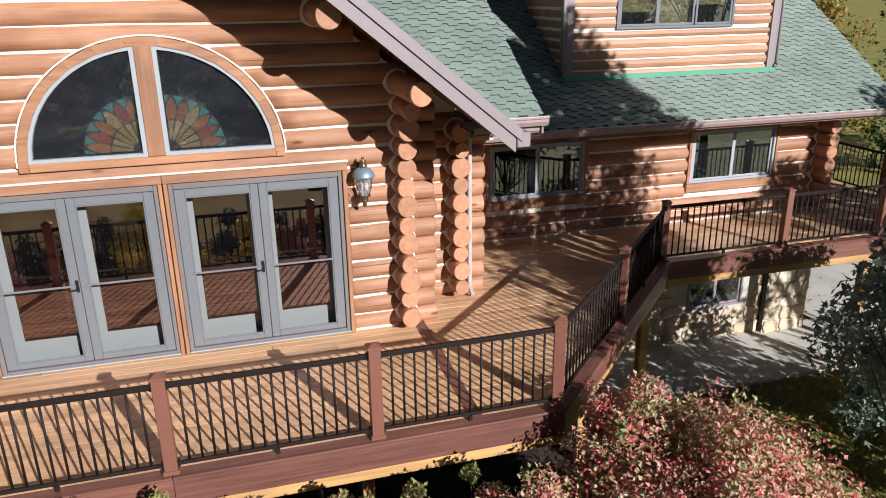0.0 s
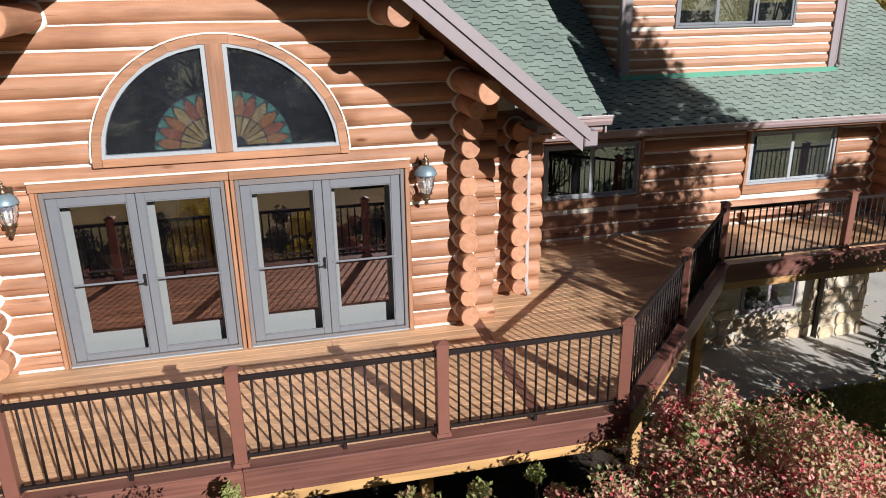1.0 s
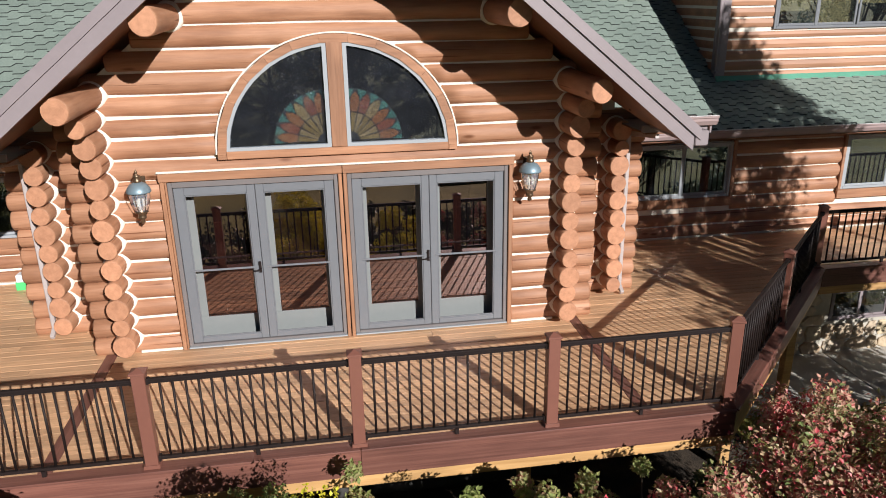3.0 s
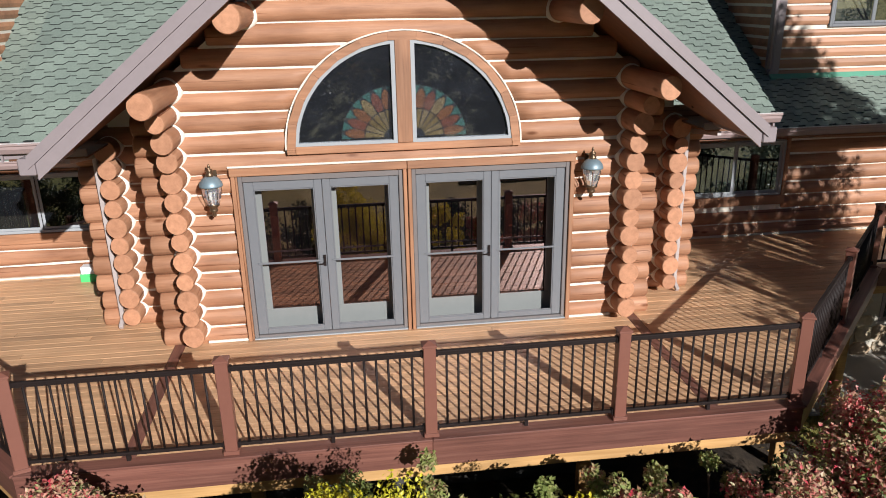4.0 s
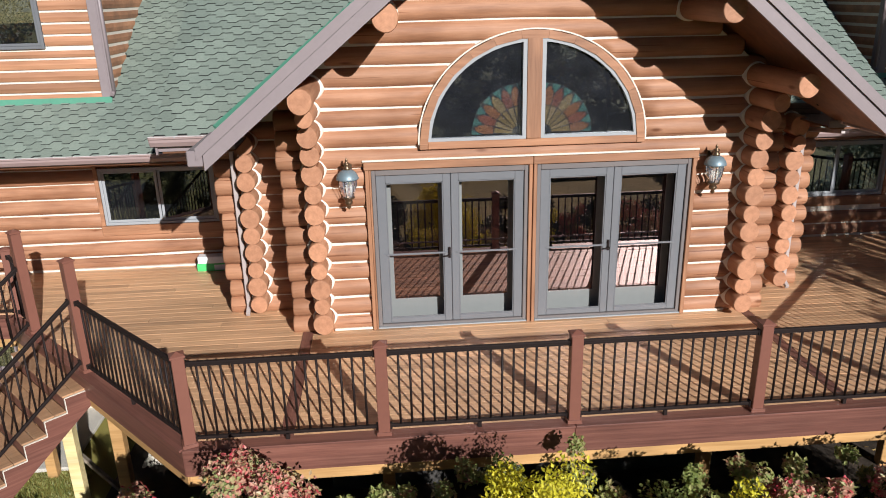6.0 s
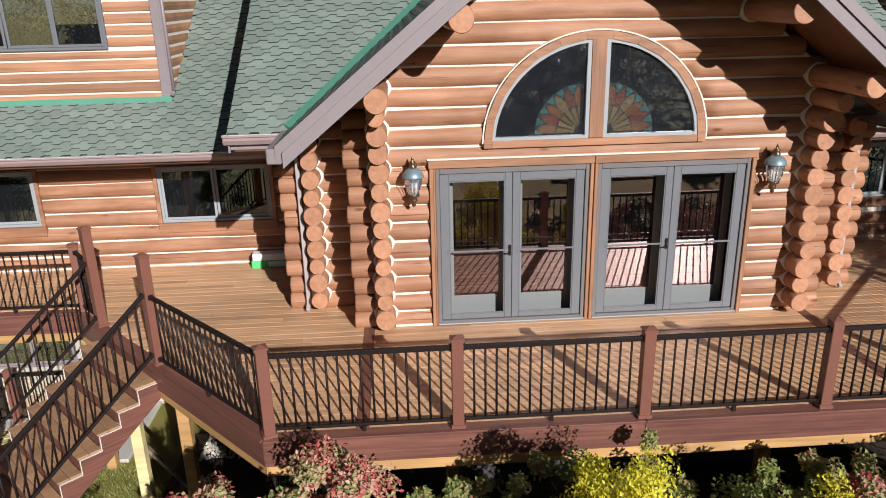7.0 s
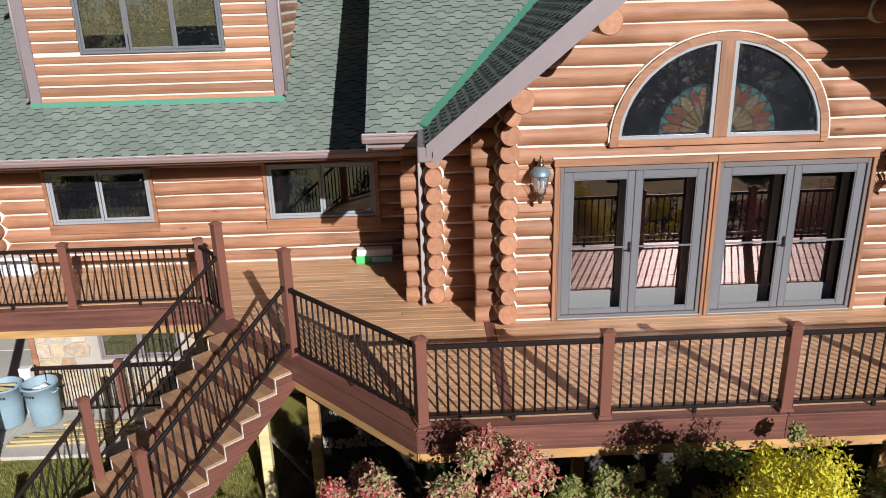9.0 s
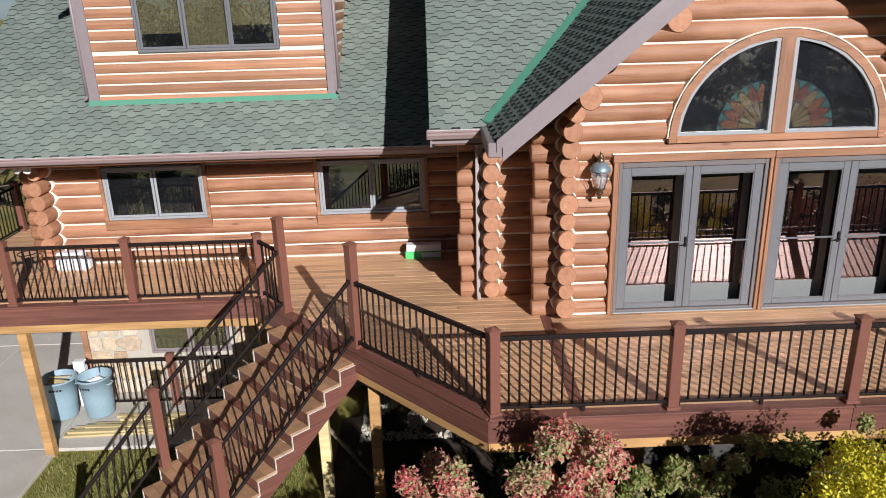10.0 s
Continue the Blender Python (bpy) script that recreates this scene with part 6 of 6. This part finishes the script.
bin_can(-13.30, 11.0, 10, 2)
bin_can(-12.64, 11.02, -15, -1)
rr = random.Random(4)
for i in range(6):
    g = Geo()
    a = rr.uniform(-0.15, 0.15)
    g.bar((-13.30 - 0.19, 11.0 - 0.12 + i * 0.05, GROUND + 0.70 + 0.012 * i), (-13.30 + 0.19, 11.0 - 0.12 + i * 0.05 + a, GROUND + 0.72 + 0.012 * i), 0.045, 0.02)
    solid("wood_offcut", g, PALE_WOOD, "pale wood offcut lying in the garbage can", "offcut", "offcuts in the can")
g = Geo()
vs, fs = [], []
for j in range(7):
    for i in range(12):
        a, e = 2 * math.pi * i / 12, math.pi / 2 * j / 6
        r = 0.19 * (1 + 0.3 * noise.noise((math.cos(a) * 3, math.sin(a) * 3, j * 0.9)))
        vs.append((r * math.cos(a) * math.cos(e), r * math.sin(a) * math.cos(e), 0.13 * math.sin(e) * (1 + 0.5 * noise.noise((i * 0.8, j * 0.7, 5)))))
for j in range(6):
    for i in range(12):
        fs.append([j * 12 + i, j * 12 + (i + 1) % 12, (j + 1) * 12 + (i + 1) % 12, (j + 1) * 12 + i])
g.add(vs, fs)
solid("waste_bag", g, WHITE, "crumpled white bag in the garbage can", "bag", m=pose(-12.64, 11.02, GROUND + 0.63))

for i, (x0, x1, y, z) in enumerate(((-13.0, -11.3, 10.30, 0), (-12.8, -11.1, 10.42, 0), (-12.9, -11.2, 10.53, 0), (-12.6, -10.9, 10.64, 0), (-12.95, -11.3, 10.36, 1), (-12.7, -11.4, 10.50, 1), (-12.2, -11.0, 10.78, 0), (-12.3, -10.8, 10.9, 0))):
    g = Geo()
    g.bar((x0, y, GROUND + 0.05 + 0.04 * z), (x1, y + rr.uniform(-0.05, 0.05), GROUND + 0.05 + 0.04 * z), 0.09, 0.038)
    solid("lumber_board", g, PALE_WOOD, "pale new board lying on the concrete", "board", "boards on the patio")

# guard rail on the patio
copy_thing(POST_A, pose(-11.35, 11.3, GROUND + 0.03))
sec = rail_section((-12.95, 11.3), (-11.35, 11.3), GROUND + 0.03, GROUND + 0.03, "black metal railing standing on the patio")
rail_section((-11.35, 11.3), (-10.2, 11.3), GROUND + 0.03, GROUND + 0.03, "black metal railing standing on the patio")
g = Geo()
g.box((-13.15, 11.32, GROUND + 0.03), (-12.95, 11.46, GROUND + 0.95), 0.01)
solid("white_post", g, WHITE, "short white post at the railing's end", "post")

# boxes by the log corner
bx = thing("flooring_box", "flat white and green carton against the log wall", "carton", m=pose(-6.62, 11.36, 0.0))
g = Geo()
g.box((-0.34, -0.09, 0.0), (0.30, 0.09, 0.13), 0.006)
part("lower_carton", g, GREEN_BOX, bx, "green carton")
g = Geo()
g.box((-0.32, -0.085, 0.132), (0.29, 0.085, 0.25), 0.006)
part("upper_carton", g, WHITE, bx, "white carton")
g = Geo()
g.box((-0.06, -0.092, 0.02), (0.28, -0.088, 0.11), 0.001)
part("carton_panel", g, WHITE, bx)
# wrapped bundle by the wing corner
g = Geo()
g.box((-0.30, -0.13, 0.0), (0.30, 0.13, 0.22), 0.05)
g.box((-0.26, -0.10, 0.21), (0.20, 0.10, 0.34), 0.05)
solid("wrapped_package", g, WHITE, "white wrapped package on the deck by the wall", "package", m=pose(-12.72, 11.3, 0.002))

# gravel patch and fallen leaves
GRAVEL = mat_ground("pale_gravel", (0.52, 0.48, 0.40), (0.66, 0.62, 0.53), (0.74, 0.70, 0.62), 14, 60, 0.6)
g = Geo()
rr = random.Random(9)
for i in range(3200):
    x, y = rr.uniform(-7.8, -5.9), rr.uniform(9.75, 11.5)
    if noise.noise((x * 1.6, y * 1.6, 7)) < -0.12:
        continue
    r = rr.uniform(0.025, 0.05)
    vs = [(x + r * math.cos(a) * rr.uniform(0.7, 1.2), y + r * math.sin(a) * rr.uniform(0.7, 1.2), GROUND + 0.06) for a in (0, 1.26, 2.5, 3.77, 5.0)] + [(x, y, GROUND + 0.09 + r * 0.9)]
    g.add(vs, [[k, (k + 1) % 5, 5] for k in range(5)])
solid("gravel", g, GRAVEL, "pale gravel under the deck", "gravel", kind="stuff")
FALLEN = mat_leaf("fallen_leaf", [(0.0, (0.30, 0.18, 0.06)), (0.5, (0.42, 0.28, 0.10)), (1.0, (0.50, 0.36, 0.17))], light=0.1)
g = Geo()
for i in range(5200):
    x, y = (rr.uniform(3.5, 16), rr.uniform(4, 10)) if i % 4 else (rr.uniform(10.9, 24), rr.uniform(9, 26))
    if i > 4200:
        x, y = rr.uniform(-14, 4), rr.uniform(-6, 6)
    m = Matrix.Translation((x, y, GROUND + rr.uniform(0.03, 0.07))) @ pose(0, 0, 0, rr.uniform(-25, 25), rr.uniform(-25, 25), rr.uniform(0, 360))
    vs, fs = leaf_shape(rr, rr.uniform(0.06, 0.11))
    g.add(vs, fs, 0, False, m)
solid("fallen_leaves", g, FALLEN, "dry tan leaves scattered on the lawn", "leaves", kind="stuff")
g = Geo()
for i in range(60000):
    k = i % 5
    if k < 2:
        x, y = rr.uniform(-12.9, -8.6), rr.uniform(6.0, 9.9)
    elif k < 4:
        x, y = rr.uniform(4.6, 12.5), rr.uniform(5.0, 9.85)
    else:
        x, y = rr.uniform(10.95, 20), rr.uniform(9, 22)
    h = rr.uniform(0.03, 0.075)
    a = rr.uniform(0, 6.283)
    dx, dy = math.cos(a) * 0.007, math.sin(a) * 0.007
    z = GROUND - 0.03
    g.add([(x - dx, y - dy, z), (x + dx, y + dy, z), (x + rr.gauss(0, 0.02), y + rr.gauss(0, 0.02), z + h)], [[0, 1, 2]])
BLADE = mat_leaf("grass_blade", [(0.0, (0.15, 0.20, 0.05)), (0.5, (0.27, 0.29, 0.09)), (1.0, (0.42, 0.37, 0.15))], light=0.3)
solid("grass", g, BLADE, "short autumn grass", "grass", kind="stuff")

# ---- small fixtures ----
g = Geo()
g.box((-0.10, -0.05, -0.03), (0.10, 0.05, 0.03), 0.012)
g.tube((-0.05, -0.04, -0.02), (-0.09, -0.16, -0.07), 0.045, 12, 0.06)
g.tube((0.05, -0.04, -0.02), (0.09, -0.16, -0.07), 0.045, 12, 0.06)
solid("flood_light", g, WHITE, "twin white flood light under the eave", "flood light", m=pose(-13.05, 11.05, 1.94))
g = Geo()
g.lathe([(0.05, -0.1), (0.05, 0.22), (0.085, 0.23), (0.09, 0.30), (0.0, 0.32)], n=14)
solid("roof_vent", g, mat_plain("black_vent", (0.02, 0.02, 0.022), 0.6), "short black vent pipe on the shingles", "roof vent", m=pose(-12.35, 12.6, wing_z(12.6)))
IRON = mat_plain("black_iron", (0.02, 0.018, 0.017), 0.5)
st = thing("plant_stand", "empty black wrought iron plant stand on the deck", "plant stand", m=pose(-13.35, 11.05, 0.0))
for i in range(3):
    g = Geo()
    a0 = 2.09 * i + 0.4
    pts = [(0.17, 0.0), (0.10, 0.16), (0.14, 0.34), (0.15, 0.42)]
    for (r0, z0), (r1, z1) in zip(pts, pts[1:]):
        g.tube((r0 * math.cos(a0), r0 * math.sin(a0), z0), (r1 * math.cos(a0), r1 * math.sin(a0), z1), 0.009, 6)
    part("leg", g, IRON, st)
g = Geo()
for i in range(16):
    a0, a1 = 2 * math.pi * i / 16, 2 * math.pi * (i + 1) / 16
    g.tube((0.15 * math.cos(a0), 0.15 * math.sin(a0), 0.42), (0.15 * math.cos(a1), 0.15 * math.sin(a1), 0.42), 0.009, 6)
part("ring", g, IRON, st)
